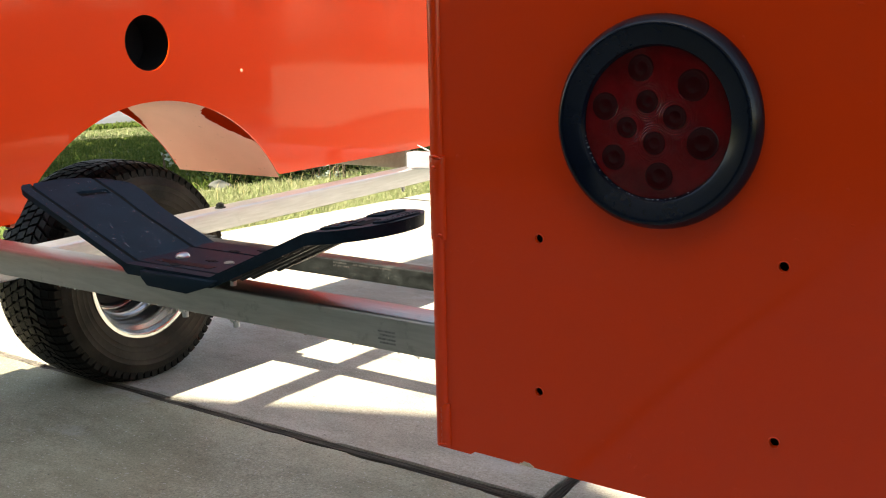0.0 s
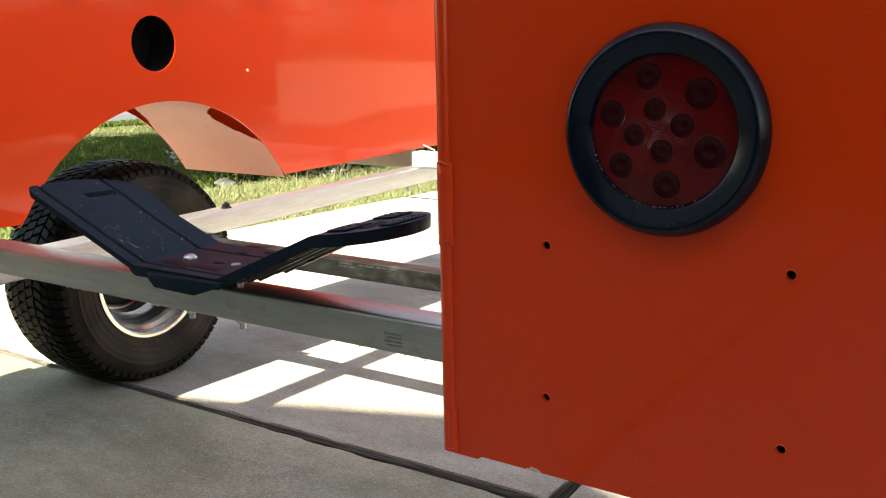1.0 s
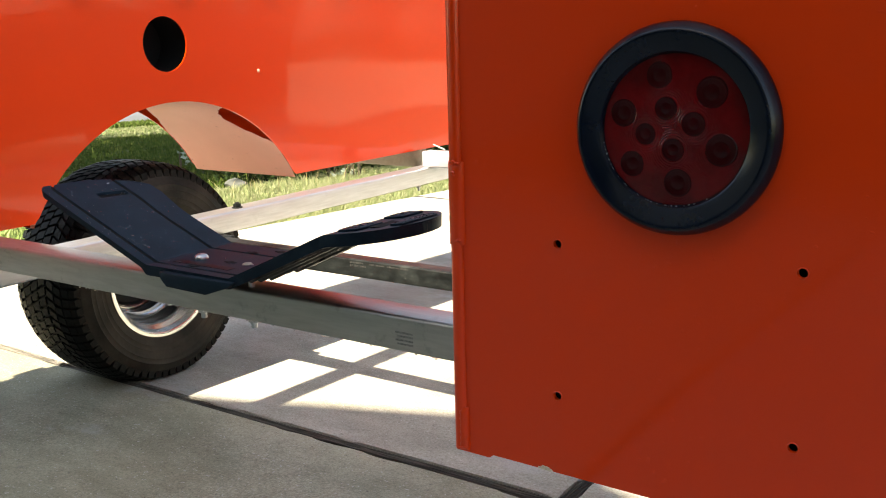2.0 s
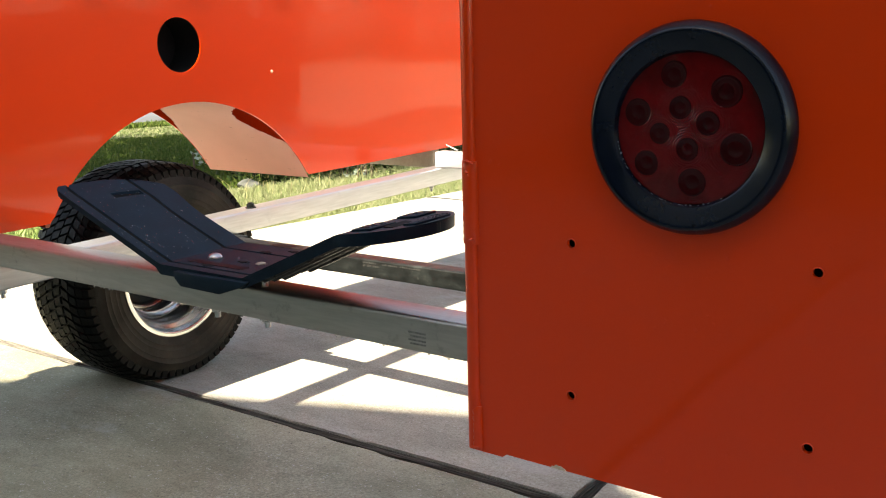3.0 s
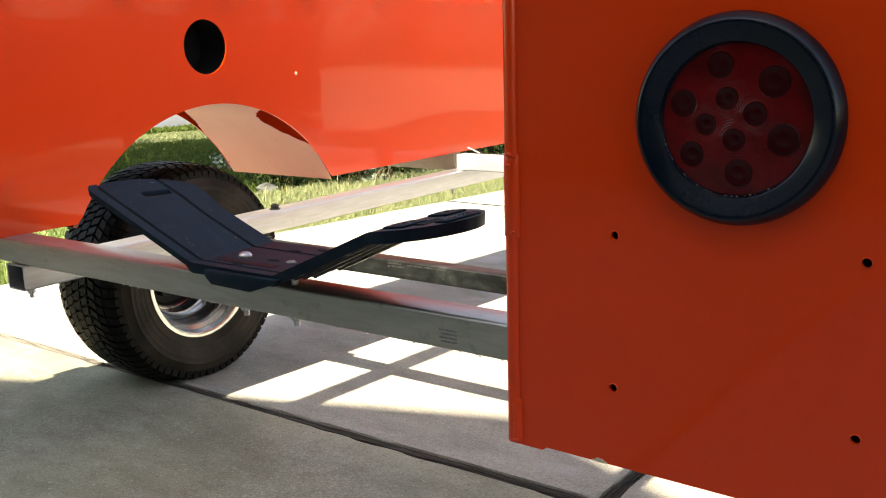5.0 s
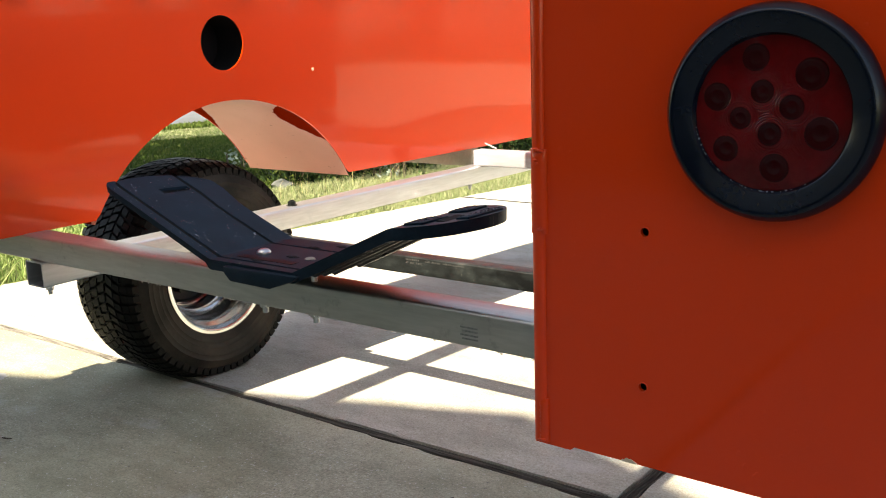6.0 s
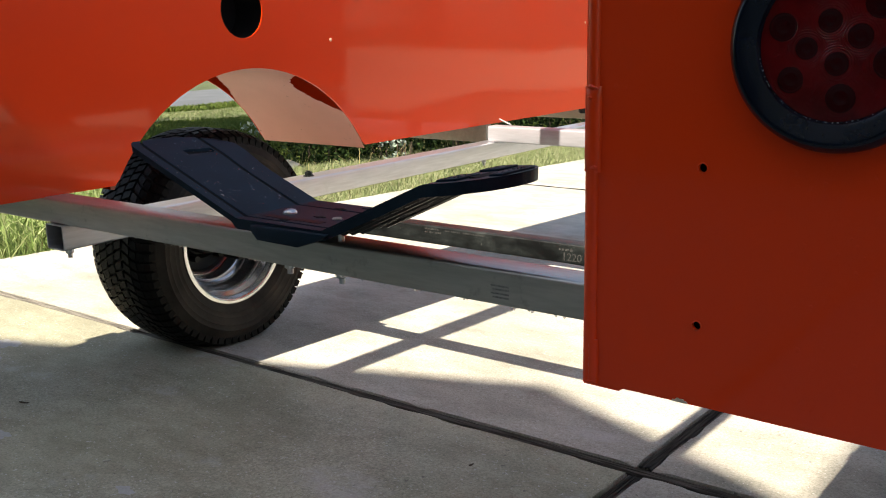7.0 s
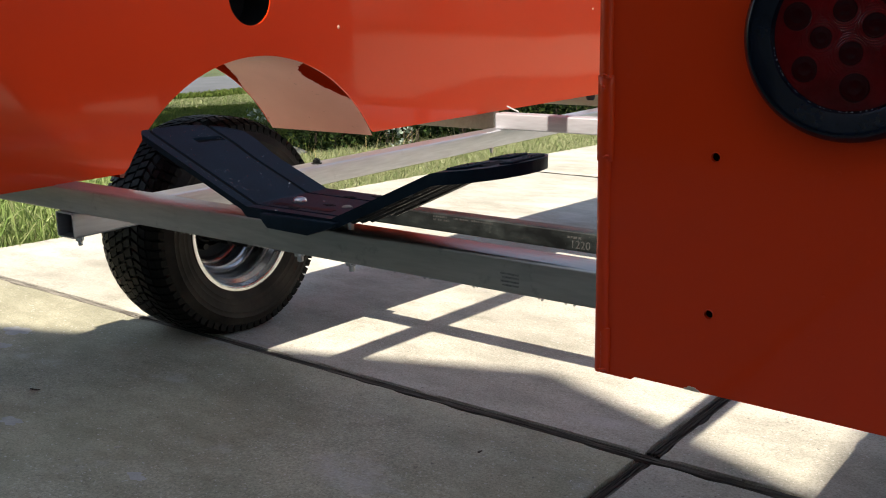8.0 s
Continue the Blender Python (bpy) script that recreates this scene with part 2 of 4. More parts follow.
GRASS = blade_material("grass_blades", (0.09, 0.155, 0.04), (0.18, 0.26, 0.08), (0.31, 0.35, 0.17))
GRASS_DRY = blade_material("dry_grass_blades", (0.10, 0.145, 0.055), (0.19, 0.225, 0.10), (0.31, 0.31, 0.19))
GRASS_FAR = blade_material("far_grass_blades", (0.04, 0.075, 0.015), (0.07, 0.11, 0.022), (0.12, 0.14, 0.04))
STRAW = blade_material("straw", (0.30, 0.25, 0.11), (0.42, 0.36, 0.18), (0.5, 0.45, 0.25))
PALE = blade_material("silvery_leaves", (0.14, 0.20, 0.15), (0.24, 0.30, 0.24), (0.36, 0.42, 0.36))
BARK = surface("bark", (0.06, 0.045, 0.03), (0.14, 0.10, 0.07), 14, 0.9, relief=0.01, relief_scale=40)
BUSH_BIG = blade_material("evergreen_leaves", (0.010, 0.022, 0.008), (0.02, 0.04, 0.012), (0.035, 0.06, 0.02))
BUSH = blade_material("shrub_leaves", (0.005, 0.012, 0.004), (0.012, 0.024, 0.007), (0.03, 0.055, 0.016))


# ---------------------------------------------------------------- mesh helpers
def finish(bm, name, mat, parent=None, label="", smooth=None):
    me = bpy.data.meshes.new(name)
    bmesh.ops.recalc_face_normals(bm, faces=bm.faces)
    bm.to_mesh(me)
    bm.free()
    for mt in mat if isinstance(mat, (list, tuple)) else (mat,):
        me.materials.append(mt)
    if smooth is not None:
        me.polygons.foreach_set("use_smooth", [True] * len(me.polygons))
        me.set_sharp_from_angle(angle=radians(smooth))
    ob = new(name, me)
    if parent is not None:
        ob.parent = parent
    if label:
        tagged(ob, label)
    return ob


def part(name, bm, mat, parent, label="", smooth=35):
    return finish(bm, name, mat, parent, label, smooth)


def thing(name, label, category, group="", kind=""):
    ob = new(name)
    ob.empty_display_size = 0.1
    return tagged(ob, label, category, group, kind)


def add_box(bm, lo, hi, bevel=0.0, seg=2):
    vs = [bm.verts.new((x, y, z)) for x in (lo[0], hi[0]) for y in (lo[1], hi[1]) for z in (lo[2], hi[2])]
    fs = [bm.faces.new([vs[i] for i in q]) for q in ((0, 1, 3, 2), (4, 6, 7, 5), (0, 4, 5, 1), (2, 3, 7, 6), (0, 2, 6, 4), (1, 5, 7, 3))]
    if bevel:
        es = list({e for f in fs for e in f.edges})
        bmesh.ops.bevel(bm, geom=es, offset=bevel, segments=seg, profile=0.5, affect="EDGES", clamp_overlap=True)


def box(lo, hi, bevel=0.0, seg=2):
    bm = bmesh.new()
    add_box(bm, lo, hi, bevel, seg)
    return bm


def lathe(profile, axis="x", centre=(0, 0, 0), steps=64, closed=False):
    """Turn a profile of (radius, along) pairs round an axis."""
    bm = bmesh.new()
    add_lathe(bm, profile, axis, centre, steps, closed)
    return bm


def add_lathe(bm, profile, axis="x", centre=(0, 0, 0), steps=64, closed=False):
    rings = []
    for r, a in profile:
        ring = []
        for i in range(steps if r > 1e-6 else 1):
            c, s = math.cos(2 * math.pi * i / steps) * r, math.sin(2 * math.pi * i / steps) * r
            p = {"x": (a, c, s), "y": (c, a, s), "z": (c, s, a)}[axis]
            ring.append(bm.verts.new(Vector(p) + Vector(centre)))
        rings.append(ring)
    pairs = list(zip(rings, rings[1:])) + ([(rings[-1], rings[0])] if closed else [])
    for p, q in pairs:
        for i in range(steps):
            j = (i + 1) % steps
            quad = [p[i % len(p)], p[j % len(p)], q[j % len(q)], q[i % len(q)]]
            quad = list(dict.fromkeys(quad))
            if len(quad) > 2:
                bm.faces.new(quad)


def tube(axis, lo, hi, wall=0.003, radius=0.005):
    """A hollow rectangular tube with rounded corners; lo and hi are opposite corners."""
    k = "xyz".index(axis)
    u, v = [i for i in range(3) if i != k]

    def loop(inset, rad):
        pts = []
        for cx, cy, a0 in ((1, 1, 0), (0, 1, 90), (0, 0, 180), (1, 0, 270)):
            px = (hi[u] - inset - rad) if cx else (lo[u] + inset + rad)
            py = (hi[v] - inset - rad) if cy else (lo[v] + inset + rad)
            for s in range(4):
                a = radians(a0 + 30 * s)
                pts.append((px + rad * math.cos(a), py + rad * math.sin(a)))
        return pts

    bm = bmesh.new()
    rows = []
    for pts, at in ((loop(0, radius), lo[k]), (loop(0, radius), hi[k]), (loop(wall, max(radius - wall, 0.001)), hi[k]), (loop(wall, max(radius - wall, 0.001)), lo[k])):
        row = []
        for a, b in pts:
            p = [0, 0, 0]
            p[k], p[u], p[v] = at, a, b
            row.append(bm.verts.new(p))
        rows.append(row)
    for a, b in zip(rows, rows[1:] + rows[:1]):
        for i in range(len(a)):
            j = (i + 1) % len(a)
            bm.faces.new((a[i], a[j], b[j], b[i]))
    return bm


def sheet(outline, holes, place, thick):
    """A flat plate with holes; outline and holes are 2D loops, place(u, v, d) gives the point at depth d."""
    bm = bmesh.new()
    for d in (0.0, thick):
        edges = []
        for lp in [outline] + holes:
            vs = [bm.verts.new(place(u, v, d)) for u, v in lp]
            edges += [bm.edges.new((vs[i], vs[(i + 1) % len(vs)])) for i in range(len(vs))]
        bmesh.ops.triangle_fill(bm, use_beauty=True, use_dissolve=False, edges=edges)
    for lp in [outline] + holes:
        ring = [[bm.verts.new(place(u, v, d)) for u, v in lp] for d in (0.0, thick)]
        for i in range(len(lp)):
            j = (i + 1) % len(lp)
            bm.faces.new((ring[0][i], ring[0][j], ring[1][j], ring[1][i]))
    bmesh.ops.remove_doubles(bm, verts=bm.verts, dist=1e-5)
    return bm


def circle(u, v, r, n=32):
    return [(u + r * math.cos(2 * math.pi * i / n), v + r * math.sin(2 * math.pi * i / n)) for i in range(n)]


def hex_bolt(parent, at, down=True, size=0.009, name="bolt", shank=0.02, mat=None):
    """A nut with a washer and a stub of thread."""
    s = -1 if down else 1
    bm = bmesh.new()
    x, y, z = at
    add_lathe(bm, [(0, z), (size * 1.35, z), (size * 1.35, z + s * 0.0022), (0, z + s * 0.0022)], "z", (x, y, 0), 20)
    add_lathe(bm, [(0, z + s * 0.0022), (size, z + s * 0.0022), (size, z + s * 0.010), (size * 0.8, z + s * 0.0115), (0, z + s * 0.0115)], "z", (x, y, 0), 6)
    add_lathe(bm, [(size * 0.55, z + s * 0.010), (size * 0.55, z + s * shank), (0, z + s * shank)], "z", (x, y, 0), 12)
    return part(name, bm, mat or ZINC, parent, "", 30)


# ---------------------------------------------------------------- plan
MID = -0.785                  # centre line of the trailer
ARCH_Y, ARCH_Z, ARCH_R = 0.895, 0.245, 0.450
RAIL_LO, RAIL_HI = 0.374, 0.425
BOX_TOP, DEPTH = 0.944, 0.400
CROSS_TOP = 0.4745
SLOPE = -0.0385
NEAR_EDGE = 0.7885             # edge of the slabs before the long joint, which widens towards +x


def ground_z(y):
    return SLOPE * (y - 0.915) if y < 8 else SLOPE * 7.085


# ---------------------------------------------------------------- ground
def grid_slab(x0, x1, y0, y1):
    """One slab of concrete with worn, slightly uneven edges, following the slope."""
    rs = random.Random(int(x0 * 100) * 7 + int(y0 * 100))
    near = x0 < 2 and -2.5 < y0 < 3
    step = 0.035 if near else 1.0
    pts = []
    for (ax, ay), (bx, by) in (((x0, y0), (x1, y0)), ((x1, y0), (x1, y1)), ((x1, y1), (x0, y1)), ((x0, y1), (x0, y0))):
        n = max(1, int(math.hypot(bx - ax, by - ay) / step))
        for i in range(n):
            w = (0.0014 * rs.random() ** 2 + (0.006 * rs.random() if rs.random() < 0.03 else 0)) if near and i else 0.0
            px, py = ax + (bx - ax) * i / n, ay + (by - ay) * i / n
            pts.append((px + (w if px == x0 else -w if px == x1 else 0), py + (w if py == y0 else -w if py == y1 else 0)))
    bm = bmesh.new()
    f = bm.faces.new([bm.verts.new((x, y, 0.0)) for x, y in pts])
    rim = list(f.edges)
    ret = bmesh.ops.extrude_edge_only(bm, edges=rim)
    for v in ret["geom"]:
        if isinstance(v, bmesh.types.BMVert):
            v.co.z = -0.12
    bmesh.ops.bevel(bm, geom=rim, offset=0.006, segments=2, profile=0.5, affect="EDGES", clamp_overlap=True)
    for v in bm.verts:
        if y1 == NEAR_EDGE and v.co.y > y1 - 0.1:
            v.co.y -= 0.0085 * max(0.0, min(1.0, (v.co.x + 1.7) / 1.1))
        v.co.z += ground_z(v.co.y)
    return bm


def joint_strip(pav, axis, a0, a1, c, width, mat, seed, lift=0.0):
    """A weathered fibre strip with split ridges, lying in a joint."""
    rs = random.Random(seed)
    n = max(2, int((a1 - a0) / 0.03))
    bm = bmesh.new()
    us = [-1, -0.92, -0.6, -0.5, -0.38, -0.1, 0.02, 0.12, 0.42, 0.5, 0.62, 0.92, 1]
    hs = [-0.014, -0.0045, -0.0035, -0.0065, -0.0035, -0.002, -0.0075, -0.002, -0.0026, -0.0065, -0.0035, -0.0045, -0.014]
    rows = []
    drift = 0.0
    for i in range(n + 1):
        a = a0 + (a1 - a0) * i / n
        drift = max(-0.0014, min(0.0014, drift + rs.uniform(-0.0005, 0.0005)))
        row = []
        for u, h in zip(us, hs):
            x, y = (a, c + u * width / 2 + drift) if axis == "x" else (c + u * width / 2 + drift, a)
            row.append(bm.verts.new((x, y, ground_z(y) + h + lift + rs.uniform(-0.0012, 0.0012))))
        rows.append(row)
    for p, q in zip(rows, rows[1:]):
        for i in range(len(us) - 1):
            bm.faces.new((p[i], p[i + 1], q[i + 1], q[i]))
    bmesh.ops.solidify(bm, geom=bm.faces[:], thickness=0.004)
    part("joint_strip", bm, mat, pav, "split grey-brown fibre strip", 25)


def build_ground():
    bm = bmesh.new()
    xs = [-400, -60, -20, -9, -6, -4, -2, 0, 3, 6, 20, 60, 400]
    ys = [-400, -60, -20, -5, -2, 0, 2, 4, 6, 8, 9, 12, 20, 60, 400]
    vs = [[bm.verts.new((x, y, ground_z(max(y, -6)) - 0.045)) for y in ys] for x in xs]
    for i in range(len(xs) - 1):
        for j in range(len(ys) - 1):
            bm.faces.new((vs[i][j], vs[i + 1][j], vs[i + 1][j + 1], vs[i][j + 1]))
    tagged(finish(bm, "ground", SOIL), "soil and lawn round the driveway", "ground", kind="structure")
    pav = thing("driveway", "pale concrete driveway of large slabs with dark joints", "driveway", kind="structure")
    part("joint_filler", box((-3.04, -2.9, -0.2), (2.34, 7.9, -0.030), 0), JOINT, pav, "dark gritty joint filler").location.z = 0
    for v in pav.children[0].data.vertices:
        v.co.z += ground_z(v.co.y)
    # The strip is paler up to x = -1.89.
    joint_strip(pav, "x", -3.04, -1.89, 0.8030, 0.022, STRIP_PALE, 4, 0.0040)
    joint_strip(pav, "x", -1.888, 2.2, 0.8030, 0.0215, STRIP_X, 1, 0.0010)
    joint_strip(pav, "y", -2.3, 0.778, -0.4135, 0.024, STRIP_Y, 3, -0.001)
    joint_strip(pav, "y", 0.822, 3.97, -0.4135, 0.027, STRIP_Y, 5)
    joint_strip(pav, "x", -3.04, 2.2, 3.989, 0.030, JOINT, 6, 0.0045)
    for x0, x1 in ((-3.05, -0.429), (-0.398, 2.35)):
        for y0, y1 in ((-2.9, -1.84), (-1.82, NEAR_EDGE), (0.8165, 3.974), (4.004, 7.9)):
            part("slab", grid_slab(x0, x1, y0, y1), CONCRETE_OLD if y1 < 0.8 and x0 < -1 else CONCRETE, pav)
    # pale dried splashes
    for x, y, r in ((-1.074, 0.197, 0.022), (-2.041, 0.527, 0.05), (-1.479, 0.198, 0.03), (-1.95, 0.44, 0.03)):
        rs = random.Random(int(-x * 1000))
        bm = bmesh.new()
        waves = [(k, rs.uniform(0.04, 0.30) / k ** 0.6, rs.uniform(0, 6.28)) for k in range(2, 9)]
        pts = []
        for i in range(48):
            a = 2 * math.pi * i / 48
            q = r * (0.9 + sum(h * math.sin(k * a + ph) for k, h, ph in waves))
            pts.append((q * math.cos(a), 0.62 * q * math.sin(a)))
        bm.faces.new([bm.verts.new((x + a, y + c, ground_z(y + c) + 0.0007)) for a, c in pts])
        part("dried_splash", bm, SPLASH, pav, "pale dried splash")


build_ground()


# ---------------------------------------------------------------- trailer frame
trailer = thing("trailer", "orange sheet-metal trailer on an aluminium tube frame", "trailer")
part("rear_cross_tube", tube("x", (-1.90, 0.340, 0.4255), (0.33, 0.3965, CROSS_TOP)), ALUMINIUM, trailer, "dull mill-finish aluminium tube")
part("front_cross_tube", tube("x", (-1.432, 1.825, 0.4255), (-0.090, 1.876, CROSS_TOP)), ALUMINIUM_SUNLIT, trailer, "aluminium tube in a less metallic copy for its sunlit look")
for x0, x1 in ((-1.465, -1.407), (-0.112, -0.062)):
    part("side_rail", tube("y", (x0, 0.336, RAIL_LO), (x1, 2.75, RAIL_HI)), ALUMINIUM_LONG, trailer, "brushed aluminium rail")
# Hidden strip added to stop sun leaking between rail and side panel.
part("mounting_angle", box((-1.492, 0.42, 0.402), (-1.4652, 2.72, 0.406)), ALUMINIUM_LONG, trailer)
part("axle", tube("x", (-1.56, 0.901, 0.334), (-0.01, 0.942, 0.3735), 0.004, 0.004), AXLE, trailer, "chipped black-painted square steel axle")
for sx in (-1.457, -0.112):
    part("axle_mount", box((sx - 0.012, 0.885, 0.352), (sx + 0.085, 0.960, 0.3738), 0.003), STEEL_BLACK, trailer, "black steel axle clamp plate")
for sx in (-1.60, -0.03):
    part("spindle_bracket", box((sx, 0.880, 0.225), (sx + 0.06, 0.965, 0.3735), 0.006), STEEL_BLACK, trailer)
hex_bolt(trailer, (-1.432, 1.03, RAIL_HI), False, 0.010, "bolt", 0.014, STEEL_BLACK)
hex_bolt(trailer, (-1.432, 0.362, RAIL_LO), True, 0.008)
hex_bolt(trailer, (-1.432, 1.80, RAIL_LO), True, 0.008)
hex_bolt(trailer, (-0.821, 0.368, 0.4255), True, 0.009, "nut")
hex_bolt(trailer, (-0.710, 0.368, 0.4255), True, 0.009, "nut")
# stencilled marks on the axle and the scuffed mill mark on the rear tube, kept as plain bars
rng = random.Random(4)
bm = bmesh.new()
for z, x0, x1 in ((0.3668, -0.966, -0.815), (0.3600, -0.966, -0.925)):
    x = x0
    while x < x1:
        w = rng.uniform(0.0018, 0.0042)
        if rng.random() < 0.84:
            add_box(bm, (x, 0.9004, z - 0.0019), (x + w, 0.9012, z + 0.0019 * rng.uniform(0.3, 1)))
        x += w + rng.uniform(0.0012, 0.0022)
for x, w in ((-0.640, 0.005), (-0.633, 0.004), (-0.627, 0.008), (-0.616, 0.006)):
    add_box(bm, (x, 0.9004, 0.3595), (x + w, 0.9012, 0.3635))
tagged(part("stencil_mark", bm, INK, trailer, "pale stencilled bars"), kind="stuff")
bm = bmesh.new()
for i, z in enumerate((0.4525, 0.4475, 0.4420, 0.4370)):
    add_box(bm, (-0.418 + 0.003 * (i % 2), 0.3392, z - 0.0011), (-0.390, 0.3402, z + 0.0011))
tagged(part("mill_mark", bm, SMUDGE, trailer, "dark scuffed mill mark"), kind="stuff")


fc = bpy.data.curves.new("stamped_number", "FONT")
fc.body = "1220"
fc.size = 0.022
fc.extrude = 0.0004
fo = new("stamped_number", fc)
bpy.context.view_layer.update()
me = bpy.data.meshes.new_from_object(fo.evaluated_get(bpy.context.evaluated_depsgraph_get()))
bpy.data.objects.remove(fo)
me.materials.clear()
me.materials.append(INK)
number = new("stamped_number", me)
number.parent = trailer
number.matrix_basis = pose(-0.634, 0.9006, 0.3405, 90, 0, 0)


# ---------------------------------------------------------------- body
def arc_loop(y0, y1, z0, z1):
    a = math.asin((1.288 - ARCH_Y) / ARCH_R)
    pts = [(y0, z0)]
    for i in range(41):
        t = -a + 2 * a * i / 40
        pts.append((ARCH_Y + ARCH_R * math.sin(t), ARCH_Z + ARCH_R * math.cos(t) if 0 < i < 40 else z0))
    return pts + [(y1, z0), (y1, z1), (y0, z1)]


def build_side(x, sign):
    d = lambda u, v, k: (x - sign * k, u, v)
    hole = [circle(0.879, 0.827, 0.0625, 48)] if sign > 0 else []
    part("inner_side_panel", sheet(arc_loop(0.02, 2.72, SIDE_Z if sign > 0 else 0.5, BOX_TOP), hole, d, 0.003), PAINT, trailer, "glossy orange sheet with a wheel arch")
    out = x - sign * DEPTH
    part("outer_side_panel", sheet(arc_loop(0.02, 2.72, SIDE_Z if sign > 0 else 0.5, BOX_TOP), [], lambda u, v, k: (out + sign * k, u, v), 0.003), PAINT, trailer)
    a = math.asin((1.288 - ARCH_Y) / ARCH_R)
    bm = bmesh.new()
    rows = []
    for i in range(41):
        t = -a + 2 * a * i / 40
        row = []
        for k in range(9):
            xx = x - sign * (0.004 + (DEPTH - 0.008) * k / 8)
            row.append(bm.verts.new((xx, ARCH_Y + ARCH_R * math.sin(t), ARCH_Z + ARCH_R * math.cos(t))))
        rows.append(row)
    for p, q in zip(rows, rows[1:]):
        for i in range(8):
            bm.faces.new((p[i], p[i + 1], q[i + 1], q[i]))
    bmesh.ops.solidify(bm, geom=bm.faces[:], thickness=0.002)
    lo, hi = sorted((x - sign * 0.001, out))
    part("box_top", box((lo, 0.02, BOX_TOP + 0.0002), (hi, 2.72, BOX_TOP + 0.0032)), PAINT, trailer)
    for k in range(10):
        wl_y = 0.34 + 0.285 * k
        part("weld_bead", box((x - 0.004, wl_y, BOX_TOP - 0.006), (x + sign * 0.0010 + (0.004 if sign < 0 else 0), wl_y + 0.042, BOX_TOP + 0.005), 0.0006), PAINT, trailer)
    part("wheel_well", bm, PRIMER, trailer, "bare tan wheel well with orange overspray")
    for y in (1.88, 2.70):
        lo, hi = sorted((x - sign * 0.008, x - sign * (DEPTH - 0.005)))
        part("floor_brace", box((lo, y, 0.414), (hi, y + 0.03, SIDE_Z + 0.01), 0.003), GALVANISED, trailer, "dull grey-tan cross brace")
    if sign > 0:
        part("upper_lip", box((x - 0.008, 0.02, BOX_TOP + 0.0034), (x - 0.005, 2.72, BOX_TOP + 0.05)), PAINT, trailer, "orange upstand along the top edge")
        # Near-black cup added so the inside of the round hole reads as shade.
        bm = lathe([(0.0, -0.09), (0.064, -0.09), (0.0665, -0.004), (0.0625, 0.0), (0.0655, 0.0)], "x", (x - 0.003, 0.879, 0.827), 48)
        part("filler_pocket", bm, HOLE_SHADE, trailer, "near-black cup added for the shade inside the round hole")


build_side(SIDE_X, 1)
build_side(MID * 2 - SIDE_X, -1)
REAR_L, REAR_Z = -0.0965, 0.4928
TURN = -0.026


def rear(u, v, k):
    return (u, u * TURN + k, v)


part("rear_panel", sheet([(REAR_L, REAR_Z), (-0.064, REAR_Z), (-0.060, REAR_Z + 0.003), (0.30, REAR_Z + 0.003), (0.30, BOX_TOP), (REAR_L, BOX_TOP)],
     [circle(0.0, 0.680, 0.0032, 16), circle(0.178, 0.680, 0.0032, 16), circle(0.0, 0.560, 0.0032, 16), circle(0.178, 0.560, 0.0032, 16), circle(0.090, 0.7683, 0.058, 48)],
     rear, 0.003), PAINT, trailer, "orange rear sheet with four plate holes")
part("rear_panel", box((-1.86, 0.0, REAR_Z), (-1.472, 0.003, BOX_TOP)), PAINT, trailer)
# Unseen plate added so the drilled holes look dark.
part("backing_plate", box((-0.090, 0.012, REAR_Z + 0.01), (0.29, 0.016, BOX_TOP - 0.01)), HOLE_SHADE, trailer, "near-black plate added to darken the drilled holes")
# Unseen rails placed from their bar shadows; cross rail and posts only hold them.
for x in (-1.185, -0.375):
    part("top_rail", tube("y", (x - 0.034, -0.36, 1.24), (x + 0.034, 2.72, 1.28)), ALUMINIUM_LONG, trailer)
part("top_cross_rail", tube("x", (-1.70, 2.66, 1.1995), (0.13, 2.70, 1.2398)), ALUMINIUM, trailer)
for x in (-1.70, 0.09):
    part("rack_post", tube("z", (x, 2.66, BOX_TOP + 0.0034), (x + 0.04, 2.70, 1.1993)), ALUMINIUM, trailer)
for y, z in ((1.170, 0.754), (2.51, 0.783)):
    part("rivet", lathe([(0.0, 0.0022), (0.0025, 0.0018), (0.0045, 0.0004), (0.0048, -0.001)], "x", (SIDE_X, y, z), 16), RIVET_HIGHLIT, trailer, "small orange-painted rivet, highlight put into its pale colour")
# raised rims of the four drilled holes
for u, v in ((0.0, 0.680), (0.178, 0.680), (0.0, 0.560), (0.178, 0.560)):
    part("hole_rim", lathe([(0.0031, 0.0004), (0.0033, -0.0005), (0.0037, -0.0005), (0.0042, 0.0002)], "y", rear(u, v, 0.0), 20), PAINT, trailer)
# folded edge of the rear sheet: a rolled lip with a crease beside it
def lip(name, prof, z0, z1, step, lump, seed, label):
    """A strip along the sheet's edge; prof gives (across, depth) pairs, lump roughens the middle of it."""
    rs = random.Random(seed)
    n = max(1, int(round((z1 - z0) / step)))
    bm = bmesh.new()
    rows = []
    for i in range(n + 1):
        z = z0 + (z1 - z0) * i / n
        end = min(i, n - i) / max(n, 1)
        swell = min(1.0, end * 12) if lump else 1.0
        row = []
        for k, (u, d) in enumerate(prof):
            w = lump * rs.uniform(-1, 1) if 0 < k < len(prof) - 1 else 0.0
            row.append(bm.verts.new((u + w * 0.5, d * (swell if d < 0 else 1) + w, z)))
        rows.append(row)
    for p, q in zip(rows, rows[1:]):
        for k in range(len(prof) - 1):
            bm.faces.new((p[k], p[k + 1], q[k + 1], q[k]))
    for row in (rows[0], rows[-1]):
        bm.faces.new(row)
    return part(name, bm, PAINT, trailer, label, 50)


